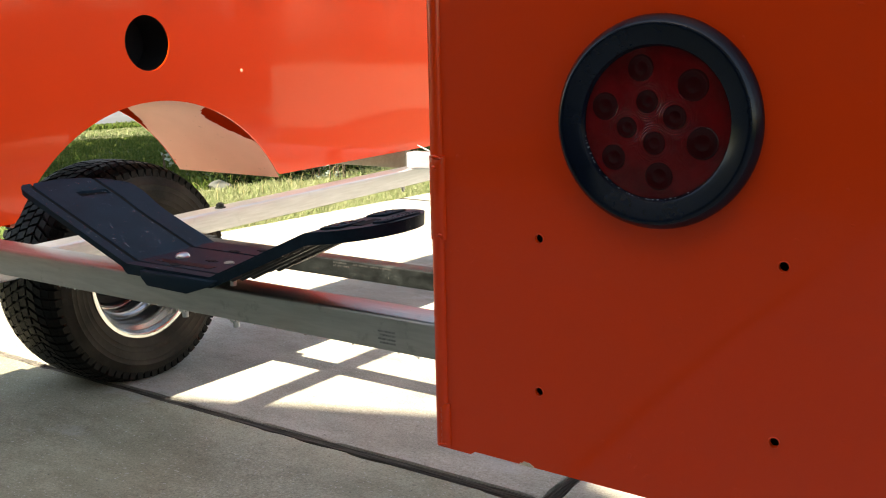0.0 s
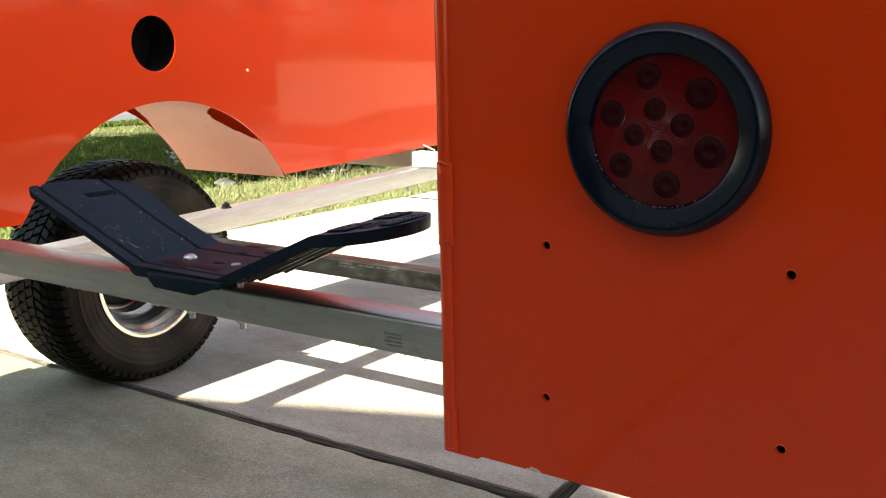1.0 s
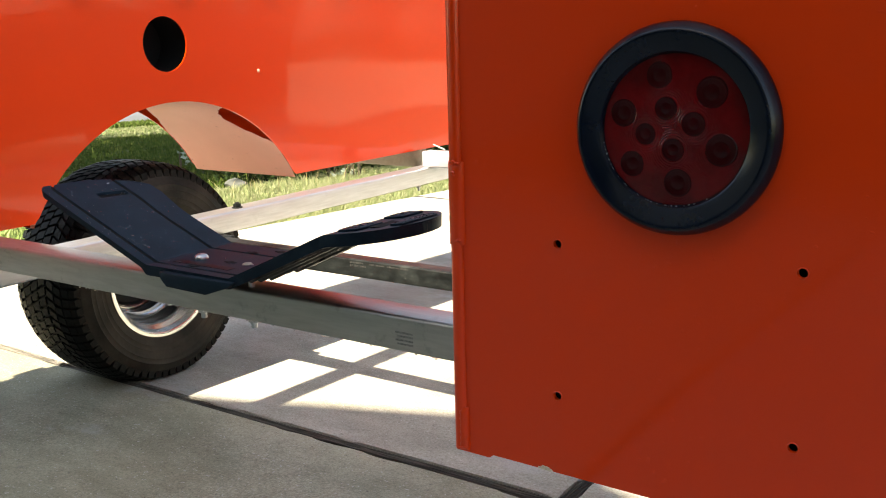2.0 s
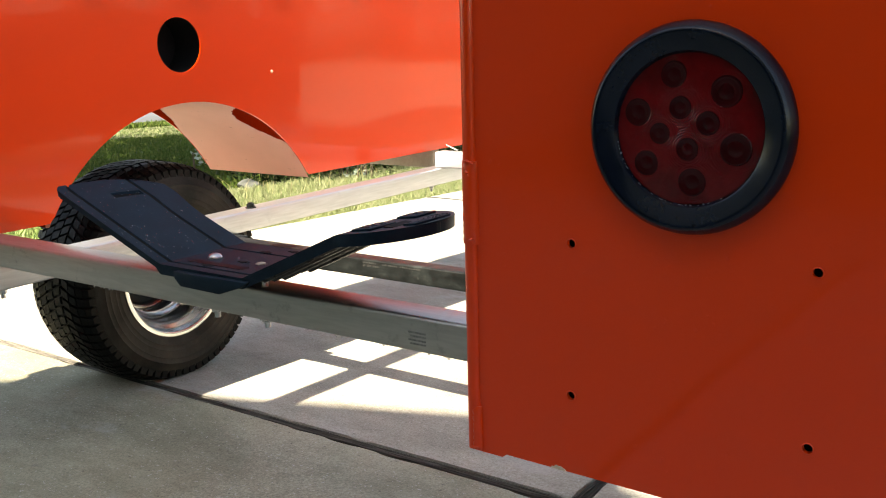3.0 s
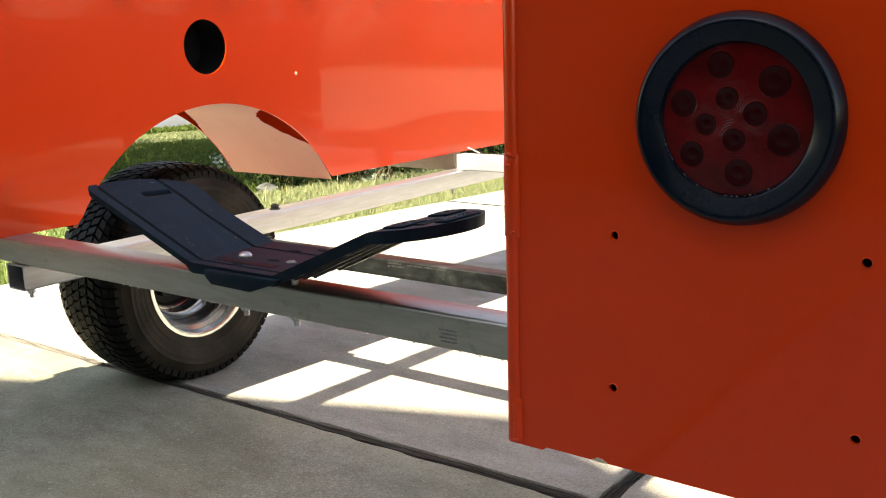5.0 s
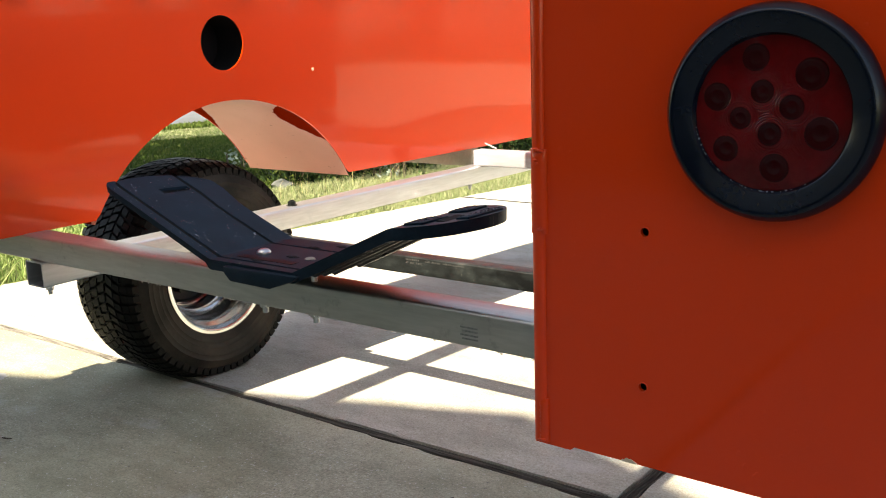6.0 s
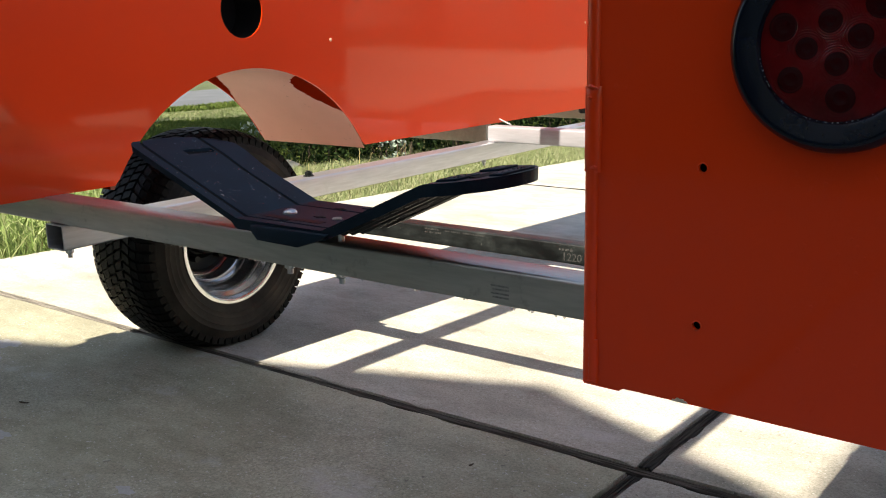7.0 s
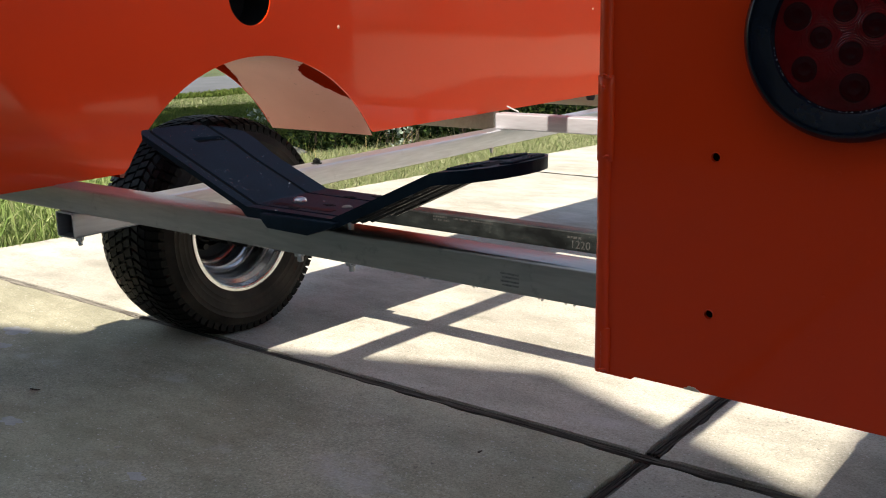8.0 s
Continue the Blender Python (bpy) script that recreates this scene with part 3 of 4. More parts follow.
lip("edge_fold", [(-0.0855, 0.0032), (-0.0862, 0.0008), (-0.0876, -0.0008), (-0.0900, -0.0014), (-0.0935, -0.0010), (-0.0965, 0.0010), (-0.0982, 0.0040), (-0.0985, 0.0085), (-0.0970, 0.0100)], REAR_Z + 0.002, BOX_TOP, 0.03, 0.0, 1, "rolled orange edge")
WELD = [(-0.0832, 0.0034), (-0.0838, 0.0014), (-0.0848, -0.0004), (-0.0866, -0.0020), (-0.0895, -0.0027), (-0.0930, -0.0022), (-0.0968, 0.0000), (-0.0988, 0.0034), (-0.0991, 0.0085), (-0.0975, 0.0104)]
BEAD = [(-0.0832, 0.0034), (-0.0838, 0.0008), (-0.0850, -0.0012), (-0.0870, -0.0021), (-0.0890, -0.0022), (-0.0905, -0.0013), (-0.0918, 0.0010)]
lip("weld_fill", WELD, 0.6705, 0.7370, 0.0022, 0.00010, 3, "smoothed weld under orange paint")
lip("weld_bead", BEAD, 0.4950, 0.5330, 0.0020, 0.00034, 4, "lumpy weld under orange paint")
# ragged ends of the welds
rng = random.Random(8)
burrs = [(-0.0960 + 0.0017 * i, 0.7372 - 0.0016 * abs(i - 3) / 3) for i in range(2, 7)] + [(-0.0900, 0.7265), (-0.0915, 0.7285)]
burrs += [(-0.0895, 0.6742), (-0.0872, 0.6750)] + [(-0.0905 + 0.0016 * i, 0.4972 + 0.0003 * i) for i in range(4)]
for x, z in burrs:
    r = rng.uniform(0.0009, 0.0017)
    bm = lathe([(0.0, -r * 1.5), (r * 0.75, -r * 0.8), (r, 0.0), (r * 0.6, r * 0.9), (0.0, r * 1.4)], "x", (x, -0.0022, z), 7)
    part("weld_burr", bm, PAINT, trailer)
bm = bmesh.new()
rng = random.Random(2)
ring = []
for i in range(15):
    u = -0.018 + 0.014 * i / 14
    ring.append((u, REAR_Z + 0.0030 + 0.0034 * math.sin(math.pi * i / 14) ** 0.6 * rng.uniform(0.6, 1.15)))
pts = [(-0.018, REAR_Z + 0.0028)] + ring[1:-1] + [(-0.004, REAR_Z + 0.0028)]
top = [bm.verts.new(rear(u, v, -0.0005)) for u, v in pts]
low = [bm.verts.new(rear(u, v, 0.0005)) for u, v in pts]
bm.faces.new(top)
for i in range(len(pts)):
    j = (i + 1) % len(pts)
    bm.faces.new((top[i], top[j], low[j], low[i]))
part("paint_chip", bm, BARE, trailer, "grey chip in the paint")


# ---------------------------------------------------------------- tail light
light = new("tail_light")
light.parent = trailer
tagged(light, "round red tail light in a black rubber grommet")
LX, LZ = 0.0900, 0.7683
part("grommet", lathe([(0.0560, 0.004), (0.0712, 0.0), (0.0716, -0.0025), (0.0706, -0.0060), (0.0672, -0.0112), (0.0660, -0.0122), (0.0648, -0.0124), (0.0632, -0.0119), (0.0540, -0.0082), (0.0522, -0.0072), (0.0510, -0.0045), (0.0505, -0.0030), (0.0500, 0.004)], "y", (LX, -0.0024, LZ), 128, True), GROMMET, light, "black rubber ring")
LENS, _n, _l, _b = material("red_lens")
_v = coords(_n, _l)
_l.new(ramp(_n, _l, noise_tex(_n, _l, _v, 45, 3), [(0.3, (0.075, 0.0012, 0.0025)), (0.7, (0.15, 0.0024, 0.0045))]), _b.inputs["Base Color"])
_b.inputs["Roughness"].default_value = 0.2
_b.inputs["Specular IOR Level"].default_value = 0.35
_b.inputs["Coat Weight"].default_value = 0.25
_b.inputs["Coat Roughness"].default_value = 0.06
LED, _n, _l, _b = material("unlit_diode")
_b.inputs["Base Color"].default_value = (0.030, 0.0010, 0.0020, 1)
_b.inputs["Roughness"].default_value = 0.22
_b.inputs["Specular IOR Level"].default_value = 0.3
DIODES = [(-0.0108, 0.0362, 0.0094), (0.0250, 0.0253, 0.0110), (-0.0358, 0.0108, 0.0098), (0.0325, -0.0118, 0.0112), (-0.0290, -0.0236, 0.0092), (0.0037, -0.0350, 0.0100),
          (-0.0056, 0.0145, 0.0080), (0.0137, 0.0046, 0.0084), (-0.0196, -0.0030, 0.0076), (0.0000, -0.0130, 0.0080)]


def lens_height(u, v):
    d, r = min((math.hypot(u - a, v - b), c) for a, b, c in DIODES)
    rip = (0.00017 if d < 2.0 * r else 0.00008) * math.sin(2 * math.pi * d / 0.0016) if d > r * 0.9 else -0.0005
    return 0.0030 + 0.0016 * (1 - (u * u + v * v) / 0.0026) + rip


bm = bmesh.new()
rings = []
for i in range(1, 111):
    r = 0.0512 * i / 110
    row = []
    for k in range(300):
        a = 2 * math.pi * k / 300
        u, v = r * math.cos(a), r * math.sin(a)
        row.append(bm.verts.new((LX + u, -0.0024 - lens_height(u, v), LZ + v)))
    rings.append(row)
for p, q in zip(rings, rings[1:]):
    for k in range(300):
        bm.faces.new((p[k], p[(k + 1) % 300], q[(k + 1) % 300], q[k]))
bm.faces.new(rings[0])
part("lens", bm, LENS, light, "dark red lens with fine moulded rings", 60)
# Glints along the lens's lower rim, built as tiny pale specks.
rng = random.Random(31)
bm = bmesh.new()
for k in range(60):
    a = radians(rng.uniform(190, 300))
    r = 0.0513 + rng.uniform(-0.0004, 0.0005)
    s = rng.uniform(0.00015, 0.00035)
    add_box(bm, (LX + r * math.cos(a) - s * rng.uniform(0.6, 3), -0.0075, LZ + r * math.sin(a) - s), (LX + r * math.cos(a) + s, -0.0050, LZ + r * math.sin(a) + s))
tagged(part("sealant_bead", bm, RIM_GLINT, light, "tiny pale specks painted as glints along the lens rim"), kind="stuff")
for a, b, r in DIODES:
    face = -0.0024 - 0.0030 - 0.0016 * (1 - (a * a + b * b) / 0.0026)
    prof = [(r * 0.98, 0.0006), (r * 0.95, -0.0002), (r * 0.88, -0.0003), (r * 0.82, -0.0001), (r * 0.74, 0.0001), (r * 0.62, 0.0000), (r * 0.56, 0.0002),
            (r * 0.46, 0.0003), (r * 0.34, 0.0000), (r * 0.18, -0.0002), (0.0, -0.0003)]
    part("diode", lathe(prof, "y", (LX + a, face, LZ + b), 36), LED, light, "", 60)


# ---------------------------------------------------------------- wheels
WHEEL = (-1.688, 0.907, 0.2650)
TYRE = [(0.150, 0.088), (0.158, 0.100), (0.166, 0.108), (0.178, 0.1145), (0.181, 0.1165), (0.184, 0.1155), (0.192, 0.1180), (0.1935, 0.1192), (0.195, 0.1188), (0.205, 0.1215), (0.2105, 0.1220), (0.212, 0.1231), (0.2135, 0.1222), (0.222, 0.1222), (0.225, 0.1240), (0.228, 0.1212), (0.240, 0.1155), (0.252, 0.107), (0.264, 0.096), (0.2705, 0.074), (0.2730, 0.045), (0.2740, 0.0)]


def add_block(bm, c, a0, a1, x0, x1, r0, r1, skew=0.0, pull=0.0):
    """One tread block: angles in radians, x along the axle, radii; skew turns it, pull draws its top in."""
    vs = []
    for r, p in ((r0, 0.0), (r1, pull)):
        for xx, s in ((x0, 0.0), (x1, 1.0)):
            xs = xx + (p if s == 0 else -p)
            rr = r - 3.8 * max(abs(xs) - 0.045, 0) ** 2
            for a in (a0 + p * 4 + skew * s, a1 - p * 4 + skew * s):
                vs.append(bm.verts.new((c[0] + xs, c[1] + rr * math.cos(a), c[2] + rr * math.sin(a))))
    for q in ((0, 1, 3, 2), (4, 6, 7, 5), (0, 4, 5, 1), (2, 3, 7, 6), (0, 2, 6, 4), (1, 5, 7, 3)):
        bm.faces.new([vs[i] for i in q])


def settle(bm, c):
    """Flatten the foot of the tyre on the ground and let its sidewalls bulge there."""
    for v in bm.verts:
        low = max(0.0, (c[2] - v.co.z - 0.17) / 0.1)
        v.co.x += (v.co.x - c[0]) * 0.07 * min(low, 1.0)
        v.co.z = max(v.co.z, ground_z(v.co.y) + 0.0006)


def build_wheel(x, sign):
    w = new("wheel")
    w.parent = trailer
    tagged(w, "wide all-terrain tyre on a polished steel rim")
    c = (x, WHEEL[1], WHEEL[2])
    prof = TYRE + [(r, -a) for r, a in reversed(TYRE[:-1])]
    bm = lathe(prof, "x", c, 128)
    for f in bm.faces:
        m = f.calc_center_median()
        f.material_index = 1 if math.hypot(m.y - c[1], m.z - c[2]) > 0.246 else 0
    settle(bm, c)
    part("tyre", bm, (RUBBER, TREAD), w, "dusty black rubber tyre", 50)
    bm = bmesh.new()
    lugs = bmesh.new()
    n = 72
    step = 2 * math.pi / n
    for i in range(n):
        a = i * step
        for s in (1, -1):
            for x0, x1, turn, lean in ((0.080, 0.0985, 0.0, 0.014), (0.058, 0.0785, -0.016, 0.026), (0.031, 0.0560, 0.018, 0.040)):
                add_block(bm, c, a + 0.06 * step + turn * s, a + 0.80 * step + turn * s, *sorted((s * x0, s * x1)), 0.268, 0.2785 + 0.0007 * (i % 2), lean * s, 0.0005)
            add_block(lugs, c, a + 0.04 * step + 0.012 * s, a + (0.84 if i % 2 else 0.78) * step + 0.012 * s, *sorted((s * 0.090, s * 0.1125)), 0.250 if i % 2 else 0.245, 0.2785, 0.0, 0.0006)
        for x0, x1, turn in ((-0.027, -0.0015, 0.0), (0.0015, 0.027, 0.4)):
            add_block(bm, c, a + (0.08 + turn) * step, a + (0.86 + turn) * step, x0, x1, 0.268, 0.2800, -0.030, 0.0005)
    settle(bm, c)
    settle(lugs, c)
    part("tread", bm, TREAD, w, "cut tread blocks", 20)
    tagged(part("shoulder_lug", lugs, LUG, w, "worn shoulder lugs", 20), kind="stuff")
    s = sign
    rim = [(0.152, 0.088), (0.159, 0.099), (0.1612, 0.1040), (0.1600, 0.1078), (0.1555, 0.1088), (0.1490, 0.1062), (0.1465, 0.1000), (0.1450, 0.090), (0.1425, 0.086), (0.1330, 0.080), (0.1295, 0.074), (0.1270, 0.050), (0.1270, 0.030), (0.1235, 0.022), (0.1100, 0.014), (0.1080, 0.006), (0.1080, -0.016), (0.1050, -0.020), (0.098, -0.020)]
    rm = part("rim", lathe([(r, s * a) for r, a in rim], "x", c, 96), CHROME, w, "polished steel rim", 40)
    part("wheel_disc", lathe([(0.1015, s * -0.018), (0.090, s * -0.026), (0.060, s * -0.022), (0.050, s * -0.030), (0.0, s * -0.030)], "x", c, 64), STEEL_BLACK, w, "dark steel wheel disc")
    part("hub", lathe([(0.046, s * -0.030), (0.046, s * 0.010), (0.042, s * 0.014), (0.030, s * 0.016), (0.028, s * 0.055), (0.0, s * 0.055)], "x", c, 40), STEEL_BLACK, w, "black grease-stained hub")
    for k in range(5):
        a = 2 * math.pi * k / 5 + 0.3
        part("wheel_nut", lathe([(0.0, s * 0.004), (0.009, s * 0.004), (0.009, s * -0.024), (0.0, s * -0.024)], "x", (c[0], c[1] + 0.066 * math.cos(a), c[2] + 0.066 * math.sin(a)), 6), STEEL_BLACK, w)
    return w


build_wheel(WHEEL[0], 1)
build_wheel(0.235, -1)


# ---------------------------------------------------------------- wheel chock
chock = thing("wheel_chock", "black plastic wheel chock wet with drops, bolted to the frame", "wheel chock")
CX, CY, CZ = -0.752, 0.3675, 0.508
PROFILE = [(0.0, 0.0), (0.086, 0.0), (0.090, 0.0008), (0.270, 0.0800), (0.277, 0.0818), (0.372, 0.0935)]


def chock_z(d):
    """Height of the shell: a flat base, two sloping wings; the wing towards +x ends in a flatter tip."""
    if d < 0:
        return max(0.0, (-d - 0.0875) * 0.392)
    for (a, za), (b, zb) in zip(PROFILE, PROFILE[1:]):
        if d <= b:
            return za + (zb - za) * (d - a) / (b - a)
    return PROFILE[-1][1]


def half_width(d, side):
    """Half the width of the shell on one side (-1 front, 1 back) at a place along it."""
    if d < 0:
        d = -d
        w = 0.0875
        if side > 0:
            w += 0.012 * max(0.0, min(1.0, (d - 0.205) / 0.06))
        elif d > 0.328:
            w -= 0.010 * ((d - 0.328) / 0.014) ** 2
        return w
    w = 0.0875 + 0.004 * max(0.0, min(1.0, (d - 0.19) / 0.07))
    if d > 0.285:
        k = min((d - 0.285) / 0.0875, 0.9985)
        w *= (1 - k ** 2.2) ** 0.5
    return w


GROOVES = (-0.0675, 0.0425)


def shell_point(d, u):
    """d along the chock, u from -1 to 1 across it."""
    if d < -0.26 and u > 0:
        d = -0.26 + (d + 0.26) * (1 - 0.27 * u - 0.29 * u ** 4)
    y = u * half_width(d, 1 if u > 0 else -1)
    z = chock_z(d)
    for g in GROOVES:
        k = abs(u * 0.0875 - g)
        if k < 0.0035 and d < 0.30:
            z -= 0.0036 * (1 - (k / 0.0035) ** 2)
    return Vector((CX + d, CY + y, CZ + z))


ds = [-0.342, -0.338, -0.333, -0.326, -0.318, -0.308, -0.296, -0.280, -0.271, -0.262, -0.24, -0.215, -0.19, -0.16, -0.13, -0.10, -0.092, -0.0875, -0.084, -0.075, -0.06, -0.03, 0.0, 0.03, 0.06, 0.075, 0.083, 0.086, 0.0875, 0.090, 0.094, 0.12, 0.15, 0.18, 0.21, 0.24, 0.256, 0.264, 0.268, 0.271, 0.274, 0.277, 0.285, 0.295, 0.306, 0.318, 0.329, 0.339, 0.348, 0.356, 0.362, 0.367, 0.370, 0.372]
us = sorted({round((g + k) / 0.0875, 4) for g in GROOVES for k in (-0.0035, -0.0028, -0.0015, 0.0, 0.0015, 0.0028, 0.0035)} | {-1, -0.985, -0.93, -0.6, -0.45, -0.3, -0.15, 0.0, 0.08, 0.22, 0.42, 0.7, 0.9, 0.985, 1})
bm = bmesh.new()
grid = [[bm.verts.new(shell_point(d, u)) for u in us] for d in ds]
for i in range(len(ds) - 1):
    for j in range(len(us) - 1):
        if (ds[i], ds[i + 1]) == (-0.296, -0.28) and -0.16 <= us[j] and us[j + 1] <= 0.43:
            continue
        f = bm.faces.new((grid[i][j], grid[i + 1][j], grid[i + 1][j + 1], grid[i][j + 1]))
        # Groove floors take the near-black colour, shade painted into them.
        mid = (us[j] + us[j + 1]) / 2 * 0.0875
        if ds[i + 1] < 0.285 and min(abs(mid - g) for g in GROOVES) < 0.0029:
            f.material_index = 1
rim_e = [e for e in bm.edges if e.is_boundary]
ret = bmesh.ops.extrude_edge_only(bm, edges=rim_e)
low = [v for v in ret["geom"] if isinstance(v, bmesh.types.BMVert)]
for v in low:
    v.co.z -= 0.0165 if v.co.x > CX - 0.095 else 0.0110
    v.co.y += 0.001 if v.co.y < CY else -0.001
bmesh.ops.bevel(bm, geom=rim_e, offset=0.0022, segments=2, profile=0.5, affect="EDGES", clamp_overlap=True)
bmesh.ops.solidify(bm, geom=bm.faces[:], thickness=0.003)
part("shell", bm, (PLASTIC, HOLE_SHADE), chock, "black ribbed plastic cradle", 48)
bm = bmesh.new()
vs = [(-0.050, 0.272, 0.5035), (0.104, 0.272, 0.5045), (-0.046, 0.270, 0.493), (-0.036, 0.272, 0.4815), (0.046, 0.272, 0.4800), (0.094, 0.272, 0.4965)]
loop = [vs[0], vs[2], vs[3], vs[4], vs[5], vs[1]]
front = [bm.verts.new((CX + a, b, c)) for a, b, c in loop]
back = [bm.verts.new((CX + a, 0.300, c)) for a, b, c in loop]
bm.faces.new(front)
bm.faces.new(back)
for i in range(6):
    j = (i + 1) % 6
    bm.faces.new((front[i], front[j], back[j], back[i]))
bmesh.ops.bevel(bm, geom=bm.edges[:], offset=0.002, segments=2, profile=0.5, affect="EDGES")
part("front_lip", bm, PLASTIC, chock, "", 40)
part("foot", box((CX - 0.075, 0.3425, CROSS_TOP), (CX + 0.012, 0.3940, CZ - 0.0035), 0.002), PLASTIC, chock)
# Near-black sheet under the wing slot, in place of its shade.
bm = bmesh.new()
q4 = [shell_point(d, u) - Vector((0, 0, 0.0036)) for d, u in ((-0.300, -0.20), (-0.276, -0.20), (-0.276, 0.46), (-0.300, 0.46))]
bm.faces.new([bm.verts.new(p) for p in q4])
bmesh.ops.solidify(bm, geom=bm.faces[:], thickness=0.0005)
part("slot_back", bm, HOLE_SHADE, chock, "near-black sheet for the shade in the wing slot")
for q, yy in enumerate((-0.066, -0.048, -0.030, -0.012, 0.006, 0.024, 0.042, 0.060)):
    for s in (1, -1):
        bm = bmesh.new()
        e = 0.002 * (q % 3)
        d2, d3 = (0.27, 0.30) if s > 0 else (0.250, 0.262)
        a = [(0.092, chock_z(s * 0.092) - 0.005), (d2, chock_z(s * d2) - 0.004), (d3, chock_z(s * d3) - 0.004), (d3, chock_z(s * d3) - 0.0165), (d2, chock_z(s * d2) - 0.017 - e), (0.112 + e, chock_z(s * 0.112) - 0.019 - e)]
        hw = 0.0011 + 0.0013 * (q % 2)
        f1 = [bm.verts.new((CX + s * d, CY + yy - hw, CZ + z)) for d, z in a]
        f2 = [bm.verts.new((CX + s * d, CY + yy + hw, CZ + z)) for d, z in a]
        bm.faces.new(f1)
        bm.faces.new(f2)
        for i in range(len(a)):
            j = (i + 1) % len(a)
            bm.faces.new((f1[i], f1[j], f2[j], f2[i]))
        part("stiffening_rib", bm, RIB_PLASTIC, chock)
for s in (1, -1):
    for d in (0.13, 0.175, 0.22, 0.258):
        z = CZ + chock_z(s * d)
        bm = bmesh.new()
        add_box(bm, (CX + s * d - 0.0012, CY - 0.080, z - 0.0165), (CX + s * d + 0.0012, CY + 0.080, z - 0.0050))
        part("cross_rib", bm, RIB_PLASTIC, chock)
for d0, d1, y0, y1 in ((0.281, 0.314, -0.072, -0.018), (0.341, 0.362, -0.040, 0.038), (0.281, 0.314, 0.024, 0.072)):
    bm = bmesh.new()
    add_box(bm, (-(d1 - d0) / 2, y0, -0.001), ((d1 - d0) / 2, y1, 0.0030), 0.0014)
    rng = random.Random(int(d0 * 1000))
    for k in range(40):
        px, py = rng.uniform(-0.42, 0.42) * (d1 - d0), rng.uniform(y0 + 0.004, y1 - 0.004)
        add_box(bm, (px - 0.0009, py - 0.0009, 0.002), (px + 0.0009, py + 0.0009, 0.0036))
    dm = (d0 + d1) / 2
    pad = part("grip_pad", bm, PLASTIC, chock, "raised knobbly grip pad")
    pad.matrix_basis = pose(CX + dm, CY, CZ + chock_z(dm), 0, -7.7, 0)
# Slot between the pads: a solid near-black block painted as its shade.
part("tip_slot", box((CX + 0.319, CY - 0.052, CZ + chock_z(0.328) - 0.004), (CX + 0.335, CY - 0.006, CZ + chock_z(0.328) + 0.0011)), HOLE_SHADE, chock, "near-black block painted as a slot between the pads")
# Reflection of the orange side on the wet base, painted as a strip.
part("red_strip", box((CX - 0.066, 0.314, CZ + 0.0001), (CX + 0.052, 0.329, CZ + 0.0006)), RED_REFLECTION, chock, "dark red strip painted as a reflection")
for x, y, h, w in ((-0.797, 0.351, 1.0, 1.0), (-0.703, 0.356, 0.35, 0.7)):
    part("bolt", lathe([(0.0, 0.0055 * h), (0.005 * w, 0.005 * h), (0.009 * w, 0.0032 * h), (0.0112 * w, 0.0), (0.0112 * w, -0.002)], "z", (x, y, CZ + 0.002 * h), 28), ZINC if h > 0.5 else GALVANISED, chock, "domed zinc carriage bolt" if h > 0.5 else "worn flat bolt head")
    part("bolt_shank", lathe([(0.0, 0.0), (0.005, 0.0), (0.005, -0.034), (0.0, -0.034)], "z", (x + (0.006 if x > -0.75 else 0), y, CZ), 16), ZINC, chock)
# Mounting holes: solid near-black shapes in place of shaded openings.
for x, y in ((-0.768, 0.310), (-0.752, 0.416), (-0.735, 0.352), (-0.715, 0.44)):
    bm = bmesh.new()
    add_lathe(bm, [(0.0, 0.0008), (0.0062, 0.0008), (0.0066, -0.004), (0.0, -0.004)], "z", (x, y, CZ), 6)
    add_box(bm, (x - 0.011, y - 0.0025, CZ - 0.003), (x + 0.011, y + 0.0025, CZ + 0.0007))
    part("keyhole", bm, HOLE_SHADE, chock, "near-black shape painted as a mounting hole")
# drops of water on the plate
rng = random.Random(11)
bm = bmesh.new()
for k in range(230):
    left = rng.random() < 0.86
    d = -rng.uniform(0.10, 0.325) if left else rng.uniform(-0.08, 0.08)
    u = rng.uniform(-0.95, 0.9) if rng.random() < 0.45 else max(-0.96, min(0.9, rng.choice((-0.86, -0.55, 0.05, 0.30)) + rng.gauss(0, 0.07)))
    p = shell_point(d, u)
    r = 0.00045 + 0.0009 * rng.random() ** 2.6
    ang, st = rng.uniform(0, 3.1), 1 + 2.4 * rng.random() ** 2.2
    slope = 0.39 if left else 0.0
    rings = []
    for f, h in ((1.0, 0.0), (0.86, 0.55), (0.55, 0.95), (0.2, 1.12)):
        row = []
        for q in range(8):
            a = 2 * math.pi * q / 8
            wob = 1 + 0.2 * math.sin(3 * a + k) * f
            ex, ey = r * f * wob * st * math.cos(a), r * f * wob * math.sin(a)
            dx, dy = ex * math.cos(ang) - ey * math.sin(ang), ex * math.sin(ang) + ey * math.cos(ang)
            row.append(bm.verts.new((p.x + dx + slope * r * h, p.y + dy, p.z - slope * dx + r * h * 0.8 + 0.0002)))
        rings.append(row)
    for a, b in zip(rings, rings[1:]):
        for q in range(8):
            bm.faces.new((a[q], a[(q + 1) % 8], b[(q + 1) % 8], b[q]))
    bm.faces.new(rings[-1])
tagged(part("water_bead", bm, WATER, chock, "clear beads of water", 60), kind="stuff")


# drops hanging from the lower edge of the rear tube
rng = random.Random(23)
bm = bmesh.new()
